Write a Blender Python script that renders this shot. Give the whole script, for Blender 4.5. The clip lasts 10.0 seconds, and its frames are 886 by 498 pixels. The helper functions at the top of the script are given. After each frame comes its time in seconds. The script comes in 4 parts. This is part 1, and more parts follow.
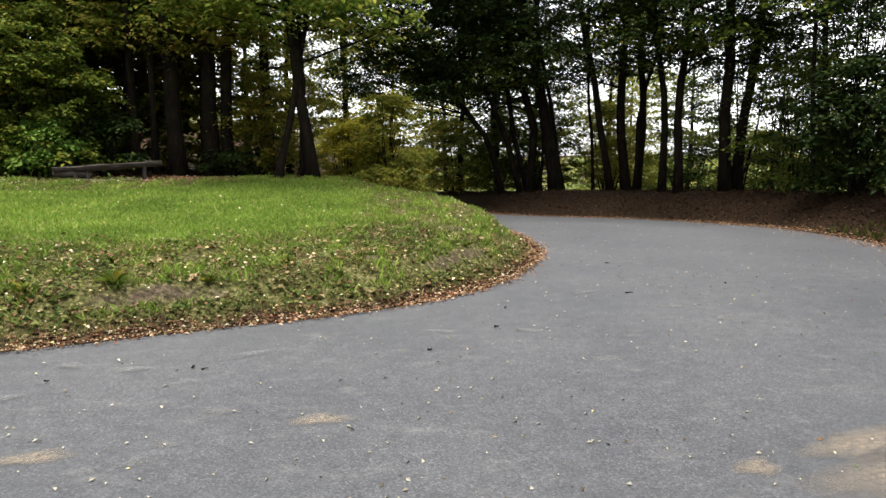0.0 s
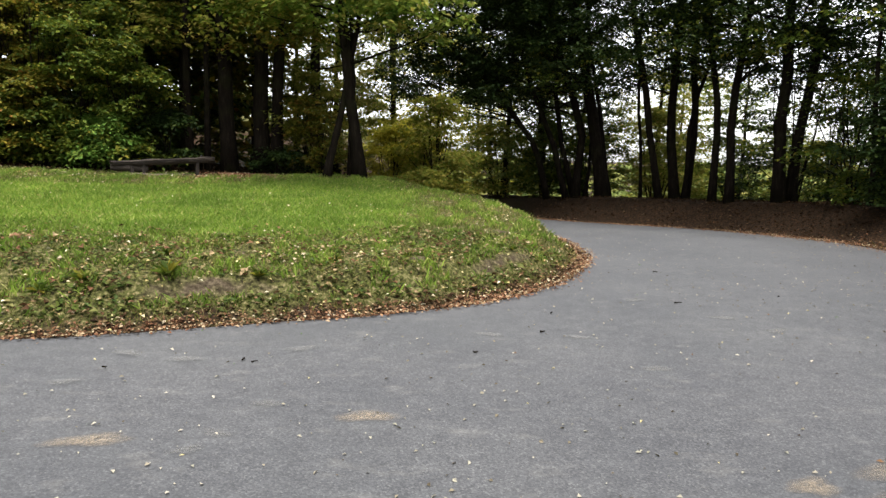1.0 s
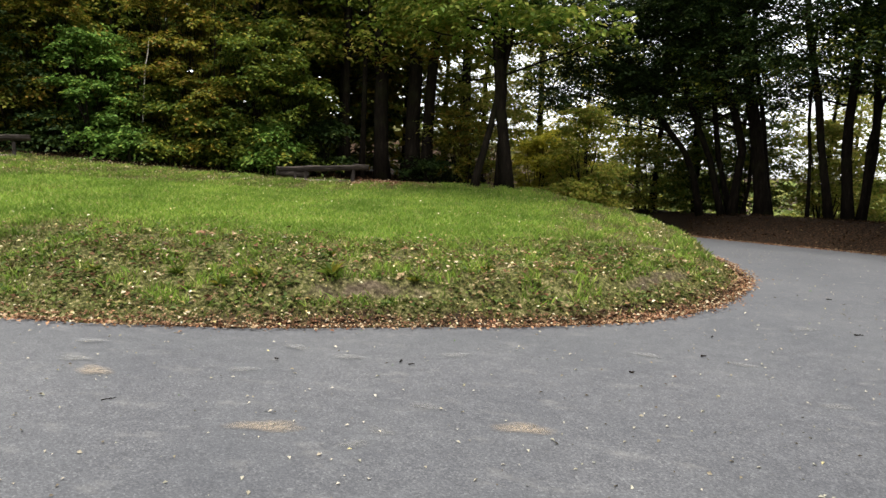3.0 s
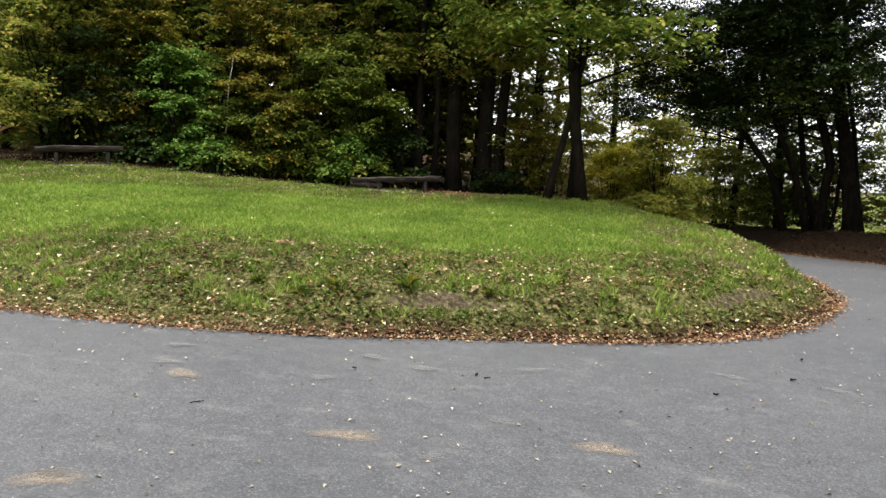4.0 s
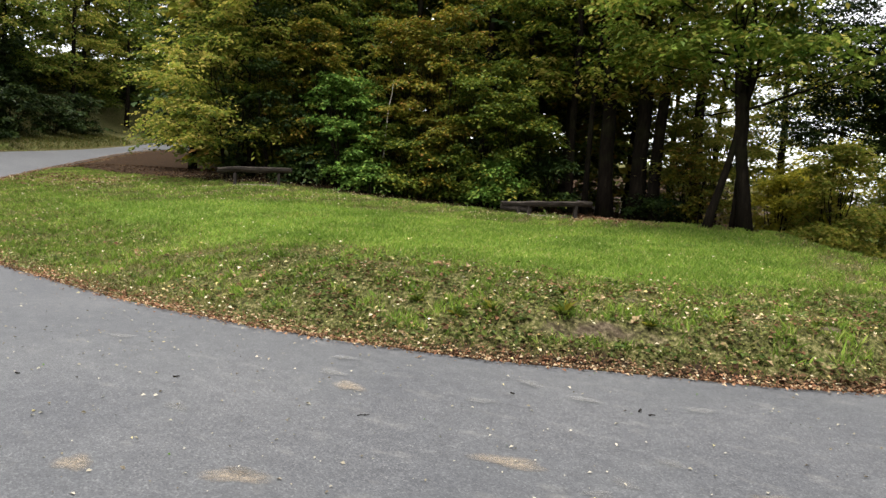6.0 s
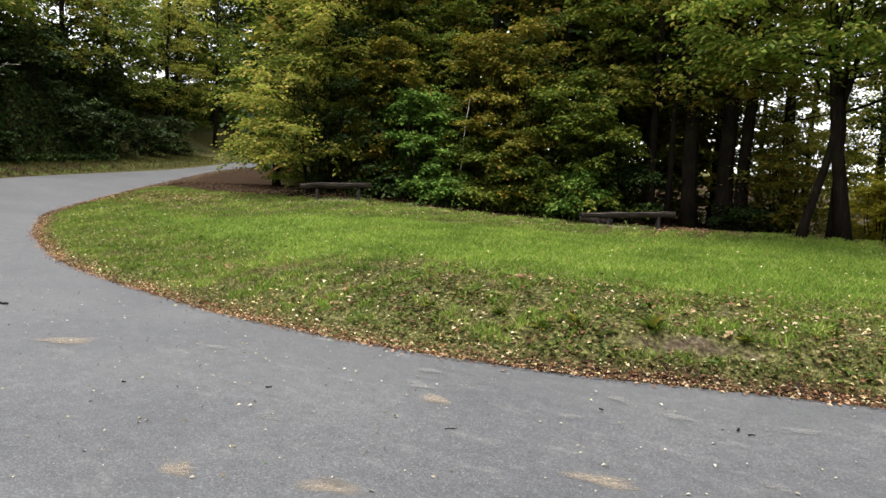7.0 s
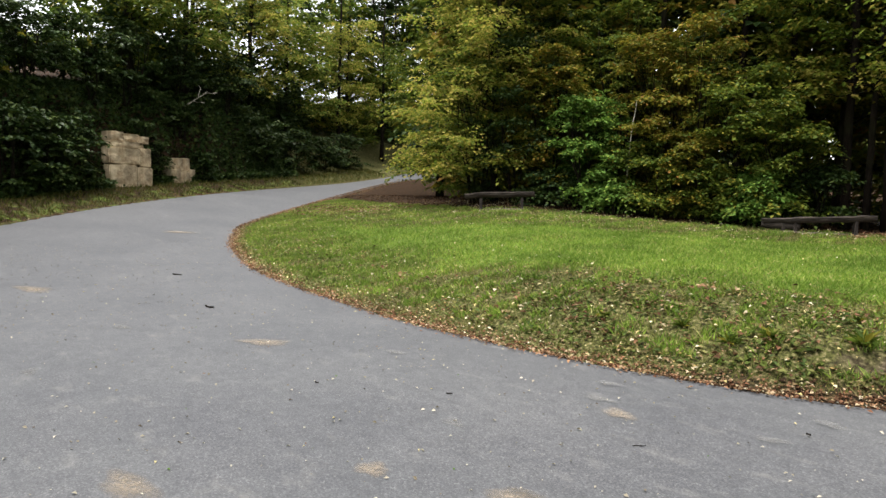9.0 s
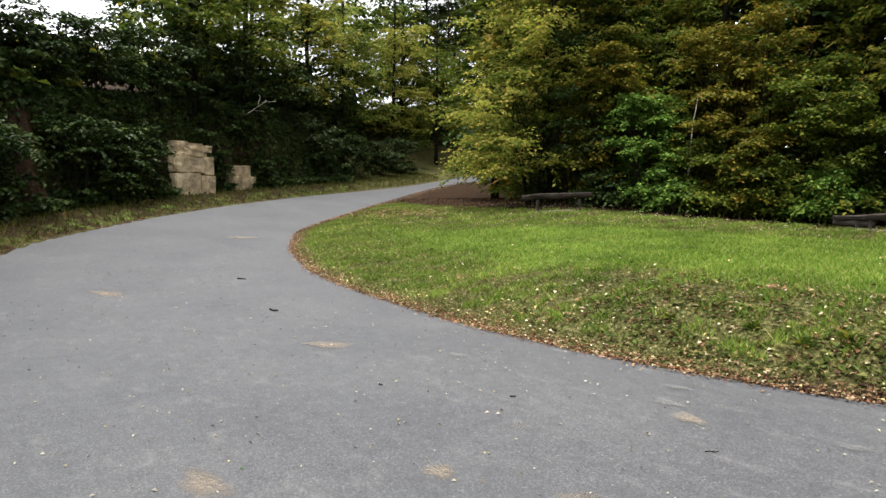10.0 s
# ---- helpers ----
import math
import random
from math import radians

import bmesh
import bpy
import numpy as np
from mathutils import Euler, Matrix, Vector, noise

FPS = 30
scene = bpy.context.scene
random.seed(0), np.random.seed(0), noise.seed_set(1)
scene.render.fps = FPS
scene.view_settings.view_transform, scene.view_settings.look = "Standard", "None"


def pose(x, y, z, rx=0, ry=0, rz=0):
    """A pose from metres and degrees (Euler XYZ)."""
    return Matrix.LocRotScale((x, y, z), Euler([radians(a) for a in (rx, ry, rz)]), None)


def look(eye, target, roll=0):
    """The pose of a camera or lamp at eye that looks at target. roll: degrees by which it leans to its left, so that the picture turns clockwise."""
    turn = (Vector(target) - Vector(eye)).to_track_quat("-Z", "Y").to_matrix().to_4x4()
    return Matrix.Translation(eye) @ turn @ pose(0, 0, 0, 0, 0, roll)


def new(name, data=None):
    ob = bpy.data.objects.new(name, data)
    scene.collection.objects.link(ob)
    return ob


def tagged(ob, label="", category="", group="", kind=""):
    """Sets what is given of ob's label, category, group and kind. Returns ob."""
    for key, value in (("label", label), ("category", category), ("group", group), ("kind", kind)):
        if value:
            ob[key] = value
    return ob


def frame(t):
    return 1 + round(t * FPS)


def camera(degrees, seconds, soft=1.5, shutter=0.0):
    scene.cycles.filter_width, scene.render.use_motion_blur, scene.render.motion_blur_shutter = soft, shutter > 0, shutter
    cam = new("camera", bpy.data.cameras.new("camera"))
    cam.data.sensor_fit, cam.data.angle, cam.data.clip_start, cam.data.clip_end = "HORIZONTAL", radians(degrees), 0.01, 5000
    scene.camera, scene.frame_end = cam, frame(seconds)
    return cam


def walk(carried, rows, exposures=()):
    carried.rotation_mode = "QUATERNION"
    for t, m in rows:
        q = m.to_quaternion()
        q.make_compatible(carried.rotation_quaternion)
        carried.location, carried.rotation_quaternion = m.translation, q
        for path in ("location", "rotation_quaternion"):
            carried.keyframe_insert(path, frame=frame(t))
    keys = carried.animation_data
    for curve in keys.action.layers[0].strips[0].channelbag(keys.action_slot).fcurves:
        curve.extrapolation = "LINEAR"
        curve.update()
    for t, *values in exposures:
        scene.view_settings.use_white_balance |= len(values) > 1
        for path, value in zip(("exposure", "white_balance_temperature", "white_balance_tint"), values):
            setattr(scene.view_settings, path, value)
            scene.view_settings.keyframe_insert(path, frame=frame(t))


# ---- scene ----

# ---------------------------------------------------------------- camera
cam = camera(66.1, 10.0)
walk(cam, [
    (0.0, pose(0.000, 0.000, 1.500, 81.91, 0.18, -0.03)),
    (0.5, pose(-0.024, -0.007, 1.497, 82.03, -0.49, 1.48)),
    (1.0, pose(-0.058, -0.008, 1.494, 82.12, -1.21, 3.66)),
    (1.5, pose(-0.092, -0.025, 1.497, 82.17, -1.41, 6.65)),
    (2.0, pose(-0.129, -0.024, 1.498, 82.34, -1.53, 9.65)),
    (2.5, pose(-0.170, -0.032, 1.496, 82.41, -2.03, 12.56)),
    (4.0, pose(-0.278, -0.059, 1.511, 83.30, -2.57, 21.22)),
    (4.5, pose(-0.318, -0.075, 1.513, 83.62, -2.97, 24.23)),
    (5.0, pose(-0.356, -0.086, 1.515, 83.93, -3.34, 27.43)),
    (5.5, pose(-0.392, -0.100, 1.514, 84.25, -3.69, 30.33)),
    (7.0, pose(-0.491, -0.144, 1.511, 85.36, -2.57, 39.57)),
    (7.5, pose(-0.521, -0.174, 1.514, 85.51, -2.42, 42.87)),
    (8.0, pose(-0.562, -0.191, 1.511, 85.53, -2.26, 46.40)),
    (8.5, pose(-0.597, -0.210, 1.507, 85.63, -2.16, 49.57)),
    (9.0, pose(-0.628, -0.228, 1.501, 85.65, -1.36, 52.74)),
    (9.5, pose(-0.651, -0.250, 1.497, 85.66, -0.64, 55.48)),
    (10.0, pose(-0.663, -0.269, 1.497, 85.81, -0.41, 57.28)),
], exposures=[(0.0, 1.9)])

# ---------------------------------------------------------------- light: overcast autumn day
world = bpy.data.worlds.new("overcast")
scene.world = world
world.use_nodes = True
wn = world.node_tree
wbg = wn.nodes["Background"]
sky = wn.nodes.new("ShaderNodeTexSky")
sky.sky_type = "NISHITA"
sky.sun_disc = False
sky.sun_elevation = radians(75)
sky.sun_rotation = radians(190)
grey = wn.nodes.new("ShaderNodeHueSaturation")
grey.inputs["Saturation"].default_value = 0.1
grey.inputs["Value"].default_value = 1.0
wn.links.new(sky.outputs[0], grey.inputs["Color"])
wn.links.new(grey.outputs[0], wbg.inputs[0])
wbg.inputs[1].default_value = 0.12

sun_data = bpy.data.lights.new("sun", "SUN")
sun_data.energy = 2.2
sun_data.angle = radians(35)
sun_data.color = (1.0, 0.96, 0.9)
sun = new("sun", sun_data)
sun.matrix_world = look((-5, -6, 60), (-5, 10, 0))


# ---------------------------------------------------------------- materials
def mat(name, rough=0.8, gloss=0.3):
    m = bpy.data.materials.new(name)
    m.use_nodes = True
    n = m.node_tree.nodes
    b = n["Principled BSDF"]
    b.inputs["Roughness"].default_value = rough
    b.inputs["Specular IOR Level"].default_value = gloss
    return m, n, m.node_tree.links, b


def noise_node(n, l, scale, detail=4.0, rough=0.6, coord=None):
    t = n.new("ShaderNodeTexNoise")
    t.inputs["Scale"].default_value = scale
    t.inputs["Detail"].default_value = detail
    t.inputs["Roughness"].default_value = rough
    if coord is not None:
        l.new(coord, t.inputs["Vector"])
    return t.outputs["Fac"]


def ramp(n, l, fac, stops):
    r = n.new("ShaderNodeValToRGB")
    while len(r.color_ramp.elements) < len(stops):
        r.color_ramp.elements.new(0.5)
    for e, (p, c) in zip(r.color_ramp.elements, stops):
        e.position = p
        e.color = (*c, 1)
    l.new(fac, r.inputs[0])
    return r.outputs[0]


def mixc(n, l, fac, a, b, blend="MIX"):
    x = n.new("ShaderNodeMix")
    x.data_type = "RGBA"
    x.blend_type = blend
    for sock, v in ((x.inputs["Factor"], fac), (x.inputs["A"], a), (x.inputs["B"], b)):
        if isinstance(v, (int, float)):
            sock.default_value = v
        elif isinstance(v, tuple):
            sock.default_value = (*v, 1)
        else:
            l.new(v, sock)
    return x.outputs["Result"]


def bump(n, l, b, height, strength, dist):
    u = n.new("ShaderNodeBump")
    u.inputs["Strength"].default_value = strength
    u.inputs["Distance"].default_value = dist
    l.new(height, u.inputs["Height"])
    l.new(u.outputs[0], b.inputs["Normal"])


def obj_coord(n):
    return n.new("ShaderNodeTexCoord").outputs["Object"]


def leaf_material(name, stops, through_light=0.35, rough=0.55):
    m, n, l, b = mat(name, rough, 0.1)
    g = n.new("ShaderNodeNewGeometry")
    c = ramp(n, l, g.outputs["Random Per Island"], stops)
    patch = noise_node(n, l, 0.9, 2.0, 0.5, obj_coord(n))
    shade = ramp(n, l, patch, [(0.3, (0.62, 0.66, 0.6)), (0.7, (1.2, 1.15, 1.1))])
    c = mixc(n, l, 1.0, c, shade, "MULTIPLY")
    l.new(c, b.inputs["Base Color"])
    tr = n.new("ShaderNodeBsdfTranslucent")
    l.new(c, tr.inputs[0])
    mx = n.new("ShaderNodeMixShader")
    mx.inputs[0].default_value = through_light
    l.new(b.outputs[0], mx.inputs[1])
    l.new(tr.outputs[0], mx.inputs[2])
    l.new(mx.outputs[0], n["Material Output"].inputs[0])
    return m


LEAF_GREEN = leaf_material("leaf_green", [(0.0, (0.038, 0.065, 0.010)), (0.5, (0.076, 0.115, 0.016)), (0.85, (0.139, 0.165, 0.022)), (1.0, (0.252, 0.210, 0.032))])
# dark green leaves, lowered further in colour to stand for forest shade
LEAF_DARK_SHADE = leaf_material("leaf_dark_shade", [(0.0, (0.012, 0.025, 0.007)), (0.6, (0.022, 0.043, 0.010)), (1.0, (0.051, 0.072, 0.014))], 0.2)
LEAF_FRESH = leaf_material("leaf_fresh", [(0.0, (0.067, 0.132, 0.023)), (0.7, (0.114, 0.216, 0.039)), (1.0, (0.215, 0.288, 0.052))])
LEAF_YELLOW = leaf_material("leaf_yellow", [(0.0, (0.105, 0.152, 0.024)), (0.5, (0.211, 0.239, 0.037)), (0.8, (0.339, 0.305, 0.062)), (1.0, (0.421, 0.337, 0.099))], 0.6)
LEAF_OLIVE = leaf_material("leaf_olive", [(0.0, (0.063, 0.090, 0.013)), (0.5, (0.131, 0.130, 0.016)), (0.85, (0.230, 0.180, 0.024)), (1.0, (0.230, 0.120, 0.032))])
LEAF_MAPLE = leaf_material("leaf_maple", [(0.0, (0.073, 0.124, 0.018)), (0.5, (0.149, 0.211, 0.032)), (0.85, (0.282, 0.310, 0.064)), (1.0, (0.447, 0.372, 0.090))], 0.4)
# golden autumn leaves, raised in colour to carry the clearing's backlight
LEAF_GOLD_LIT = leaf_material("leaf_gold_lit", [(0.0, (0.220, 0.265, 0.036)), (0.5, (0.440, 0.398, 0.048)), (1.0, (0.550, 0.478, 0.072))], 0.62)
# valley haze and brightness are put into these paler leaf colours
LEAF_HAZED = leaf_material("leaf_hazed", [(0.0, (0.120, 0.168, 0.050)), (0.6, (0.204, 0.240, 0.070)), (1.0, (0.336, 0.312, 0.100))], 0.4)
BANK_WEED = leaf_material("bank_weed", [(0.0, (0.035, 0.06, 0.015)), (0.5, (0.085, 0.125, 0.03)), (0.85, (0.15, 0.175, 0.05)), (1.0, (0.24, 0.21, 0.09))], 0.3)
LEAF_IVY = leaf_material("leaf_ivy", [(0.0, (0.017, 0.035, 0.010)), (0.7, (0.034, 0.059, 0.015)), (1.0, (0.076, 0.098, 0.028))], 0.15, 0.4)
LITTER = leaf_material("litter", [(0.0, (0.06, 0.032, 0.018)), (0.35, (0.13, 0.065, 0.036)), (0.65, (0.21, 0.12, 0.068)), (0.88, (0.33, 0.25, 0.15)), (1.0, (0.52, 0.46, 0.35))], 0.1, 0.7)
# copy of the litter colours, darkened to hold the shade under the trees
LITTER_SHADED = leaf_material("litter_shaded", [(0.0, (0.02, 0.011, 0.006)), (0.5, (0.05, 0.026, 0.014)), (0.85, (0.09, 0.052, 0.028)), (1.0, (0.16, 0.11, 0.06))], 0.1, 0.8)
LITTER_RED = leaf_material("litter_red", [(0.0, (0.12, 0.055, 0.034)), (0.4, (0.24, 0.115, 0.068)), (0.75, (0.35, 0.21, 0.125)), (1.0, (0.5, 0.4, 0.28))], 0.1, 0.7)
LITTER_PALE = leaf_material("litter_pale", [(0.0, (0.3, 0.21, 0.08)), (0.5, (0.5, 0.42, 0.2)), (1.0, (0.65, 0.6, 0.46))], 0.1, 0.7)
FLECK = leaf_material("fleck", [(0.0, (0.07, 0.055, 0.04)), (0.3, (0.24, 0.21, 0.16)), (0.6, (0.33, 0.31, 0.26)), (1.0, (0.46, 0.43, 0.37))], 0.05, 0.8)
GRASS = leaf_material("grass_blade", [(0.0, (0.095, 0.170, 0.026)), (0.5, (0.175, 0.280, 0.040)), (0.85, (0.260, 0.350, 0.066)), (1.0, (0.400, 0.385, 0.160))], 0.4)
GRASS_DRY = leaf_material("grass_dry", [(0.0, (0.060, 0.085, 0.018)), (0.4, (0.115, 0.138, 0.032)), (0.75, (0.180, 0.170, 0.055)), (1.0, (0.300, 0.240, 0.130))], 0.3)

GRASS_VERGE = leaf_material("grass_verge", [(0.0, (0.030, 0.045, 0.008)), (0.5, (0.062, 0.074, 0.014)), (0.85, (0.105, 0.095, 0.024)), (1.0, (0.150, 0.100, 0.045))], 0.25)


def bark_material():
    m, n, l, b = mat("bark", 0.95, 0.04)
    co = n.new("ShaderNodeMapping")
    co.inputs["Scale"].default_value = (14, 14, 3)
    l.new(obj_coord(n), co.inputs[0])
    f = noise_node(n, l, 1.0, 8.0, 0.7, co.outputs[0])
    moss = noise_node(n, l, 1.3, 3.0, 0.5, obj_coord(n))
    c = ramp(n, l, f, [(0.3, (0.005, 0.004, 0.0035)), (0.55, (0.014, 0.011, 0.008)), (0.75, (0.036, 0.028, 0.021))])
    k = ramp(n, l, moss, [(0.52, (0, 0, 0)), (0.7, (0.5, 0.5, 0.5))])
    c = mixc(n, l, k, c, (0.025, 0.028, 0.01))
    l.new(c, b.inputs["Base Color"])
    bump(n, l, b, f, 0.9, 0.03)
    return m


def asphalt_material():
    m, n, l, b = mat("asphalt", 0.62, 0.5)
    co = obj_coord(n)
    grain = n.new("ShaderNodeTexVoronoi")
    grain.inputs["Scale"].default_value = 118
    l.new(co, grain.inputs["Vector"])
    spk = n.new("ShaderNodeSeparateColor")
    l.new(grain.outputs["Color"], spk.inputs[0])
    c = ramp(n, l, spk.outputs[0], [(0.0, (0.046, 0.047, 0.052)), (0.55, (0.070, 0.0722, 0.079)), (0.9, (0.092, 0.094, 0.1)), (1.0, (0.13, 0.131, 0.135))])
    big = noise_node(n, l, 0.55, 5.0, 0.6, co)
    c = mixc(n, l, 1.0, c, ramp(n, l, big, [(0.3, (0.8, 0.81, 0.83)), (0.7, (1.12, 1.11, 1.09))]), "MULTIPLY")
    c = mixc(n, l, 1.0, c, ramp(n, l, noise_node(n, l, 7.0, 4.0, 0.65, co), [(0.35, (0.86, 0.86, 0.87)), (0.65, (1.1, 1.1, 1.09))]), "MULTIPLY")
    st = n.new("ShaderNodeMapping")
    st.inputs["Scale"].default_value = (2.2, 4.5, 3)
    l.new(co, st.inputs[0])
    stain = noise_node(n, l, 1.0, 6.0, 0.7, st.outputs[0])
    k = ramp(n, l, stain, [(0.57, (0, 0, 0)), (0.72, (0.38, 0.38, 0.38))])
    c = mixc(n, l, k, c, (0.1700, 0.1658, 0.1573))
    l.new(c, b.inputs["Base Color"])
    bump(n, l, b, grain.outputs["Distance"], 0.25, 0.004)
    return m


def ground_material():
    """Green turf, dry bank and leaf mould, laid out by the cover attributes."""
    m, n, l, b = mat("turf", 0.95, 0.08)
    co = obj_coord(n)
    fine = noise_node(n, l, 22.0, 6.0, 0.7, co)
    mid = noise_node(n, l, 2.2, 4.0, 0.6, co)
    turf = ramp(n, l, fine, [(0.37, (0.035, 0.06, 0.01)), (0.5, (0.09, 0.145, 0.024)), (0.63, (0.17, 0.2, 0.045))])
    dry = ramp(n, l, fine, [(0.38, (0.014, 0.012, 0.006)), (0.48, (0.05, 0.053, 0.016)), (0.55, (0.09, 0.088, 0.03)), (0.64, (0.2, 0.165, 0.09))])
    # leaf mould browns, lowered to include the tree shade on them
    mould = ramp(n, l, fine, [(0.38, (0.007, 0.005, 0.0035)), (0.5, (0.023, 0.015, 0.009)), (0.63, (0.07, 0.037, 0.02))])

    def mask(attr, lo, hi):
        a = n.new("ShaderNodeAttribute")
        a.attribute_name = attr
        add = n.new("ShaderNodeMath")
        add.operation = "ADD"
        l.new(a.outputs["Fac"], add.inputs[0])
        sub = n.new("ShaderNodeMath")
        sub.operation = "SUBTRACT"
        sub.inputs[1].default_value = 0.5
        l.new(mid, sub.inputs[0])
        l.new(sub.outputs[0], add.inputs[1])
        return ramp(n, l, add.outputs[0], [(lo, (0, 0, 0)), (hi, (1, 1, 1))])
    c = mixc(n, l, mask("dry", 0.3, 0.7), turf, dry)
    c = mixc(n, l, mask("mould", 0.35, 0.65), c, mould)
    soil = ramp(n, l, fine, [(0.36, (0.026, 0.019, 0.012)), (0.52, (0.066, 0.051, 0.033)), (0.66, (0.13, 0.103, 0.07))])
    c = mixc(n, l, mask("bare", 0.45, 0.8), c, soil)
    l.new(c, b.inputs["Base Color"])
    bump(n, l, b, fine, 0.8, 0.04)
    return m


def sand_material(name, pale, deep):
    m, n, l, b = mat(name, 0.95)
    co = obj_coord(n)
    f = noise_node(n, l, 60.0, 4.0, 0.7, co)
    c = ramp(n, l, f, [(0.3, deep), (0.7, pale)])
    l.new(c, b.inputs["Base Color"])
    a = n.new("ShaderNodeAttribute")
    a.attribute_name = "cover"
    hole = noise_node(n, l, 34.0, 5.0, 0.7, co)
    sm = n.new("ShaderNodeMath")
    sm.operation = "MULTIPLY"
    l.new(a.outputs["Fac"], sm.inputs[0])
    l.new(ramp(n, l, hole, [(0.3, (0.08, 0.08, 0.08)), (0.55, (0.75, 0.75, 0.75))]), sm.inputs[1])
    l.new(sm.outputs[0], b.inputs["Alpha"])
    return m


def wood_material():
    m, n, l, b = mat("weathered_wood", 0.9)
    co = n.new("ShaderNodeMapping")
    co.inputs["Scale"].default_value = (2.5, 40, 40)
    l.new(obj_coord(n), co.inputs[0])
    f = noise_node(n, l, 1.0, 8.0, 0.7, co.outputs[0])
    c = ramp(n, l, f, [(0.3, (0.006, 0.005, 0.004)), (0.5, (0.026, 0.020, 0.017)), (0.7, (0.1, 0.082, 0.066))])
    l.new(c, b.inputs["Base Color"])
    bump(n, l, b, f, 0.8, 0.01)
    return m


def stone_material():
    m, n, l, b = mat("sandstone", 0.95)
    co = obj_coord(n)
    f = noise_node(n, l, 3.0, 8.0, 0.65, co)
    st = noise_node(n, l, 1.1, 4.0, 0.6, co)
    c = ramp(n, l, f, [(0.32, (0.26, 0.18, 0.1)), (0.5, (0.5, 0.4, 0.26)), (0.68, (0.66, 0.55, 0.37))])
    k = ramp(n, l, st, [(0.52, (0, 0, 0)), (0.68, (0.8, 0.8, 0.8))])
    c = mixc(n, l, k, c, (0.12, 0.09, 0.055))
    l.new(c, b.inputs["Base Color"])
    bump(n, l, b, f, 0.9, 0.08)
    return m


BARK, ASPHALT, TURF, SAND, WOOD, STONE = (bark_material(), asphalt_material(), ground_material(), sand_material("sand", (0.29, 0.24, 0.185), (0.165, 0.138, 0.108)),
                                          wood_material(), stone_material())
DUST = sand_material("dust", (0.23, 0.225, 0.215), (0.13, 0.128, 0.125))

# ---------------------------------------------------------------- plan of the hairpin road
INNER = [(-9, 36), (-4, 28), (-1.5, 23), (0.0, 19), (0.8, 16), (1.3, 13), (1.47, 10.9), (1.42, 9.9), (1.18, 9.0), (0.78, 8.0),
         (0.09, 7.02), (-0.98, 6.23), (-1.9, 5.8), (-3.1, 5.2), (-4.3, 4.8), (-5.6, 4.53), (-7.4, 4.38), (-9.3, 4.45),
         (-12.9, 4.75), (-15.5, 5.35), (-17.5, 5.95), (-19.0, 6.6), (-20.8, 7.5), (-24.3, 10.4), (-29.8, 15.8), (-37, 23.3),
         (-41.5, 29.5), (-43, 36), (-42, 46)]
OUTER = [(-4, 37), (-1, 30.5), (0.9, 25), (2.2, 22.2), (3.7, 20.2), (5.6, 18.4), (6.65, 15.6), (7.1, 12.7), (7.15, 11.1), (6.9, 9.0),
         (6.2, 6.4), (4.8, 3.6), (3.0, 1.2), (0.5, -1.0), (-3.0, -2.6), (-7, -3.0), (-11, -2.6), (-14.5, -1.6), (-17.8, -0.4),
         (-20.5, 0.8), (-25.1, 4.4), (-29.8, 10.0), (-35.6, 18.9), (-41.0, 25.5), (-46.5, 31.5), (-48, 37), (-47, 46)]


def spline(points, per=10):
    p = np.array(points, float)
    p = np.vstack([2 * p[0] - p[1], p, 2 * p[-1] - p[-2]])
    out = []
    for i in range(1, len(p) - 2):
        for k in range(per):
            t = k / per
            a, b, c, d = p[i - 1], p[i], p[i + 1], p[i + 2]
            out.append(0.5 * (2 * b + (c - a) * t + (2 * a - 5 * b + 4 * c - d) * t * t + (3 * b - a - 3 * c + d) * t ** 3))
    out.append(p[-2])
    return np.array(out)


def even(curve, count):
    s = np.concatenate([[0], np.cumsum(np.hypot(*np.diff(curve, axis=0).T))])
    q = np.linspace(0, s[-1], count)
    return np.stack([np.interp(q, s, curve[:, 0]), np.interp(q, s, curve[:, 1])], 1)


IN, OUT = spline(INNER), spline(OUTER)


def curve_distance(px, py, curve):
    best = np.full(px.shape, 1e9)
    for a, b in zip(curve[:-1], curve[1:]):
        d = b - a
        t = np.clip(((px - a[0]) * d[0] + (py - a[1]) * d[1]) / max(d @ d, 1e-9), 0, 1)
        best = np.minimum(best, np.hypot(px - a[0] - t * d[0], py - a[1] - t * d[1]))
    return best


def inside(px, py, poly):
    r = np.zeros(px.shape, bool)
    for (x0, y0), (x1, y1) in zip(poly, np.roll(poly, -1, axis=0)):
        c = (y0 > py) != (y1 > py)
        with np.errstate(divide="ignore", invalid="ignore"):
            r ^= c & (px < (x1 - x0) * (py - y0) / (y1 - y0 + 1e-12) + x0)
    return r


def road_z(x, y):
    a = np.clip(-9 - x, 0, None)
    up = 0.0035 * np.minimum(a, 17) ** 2 + 0.119 * np.clip(a - 17, 0, None)
    q = np.where(x > -8, np.clip(y - 11, 0, None) * np.clip((x + 8) / 5, 0, 1), 0)
    return up - (0.008 * np.minimum(q, 3.5) ** 2 + 0.056 * np.clip(q - 3.5, 0, None))


def step(x, lo, hi):
    t = np.clip((x - lo) / (hi - lo), 0, 1)
    return t * t * (3 - 2 * t)


def waves(x, y, f, seed):
    g = np.random.RandomState(seed)
    out = np.zeros(np.shape(x))
    for k in range(7):
        a, p, s = g.uniform(0, 6.28), g.uniform(0, 6.28), f * g.uniform(0.5, 2.0)
        out = out + np.sin((x * np.cos(a) + y * np.sin(a)) * s + p) / 7
    return out


IN_POLY = np.vstack([IN, [(-42, 60), (-9, 60)]])
ROAD_POLY = np.vstack([IN, OUT[::-1]])


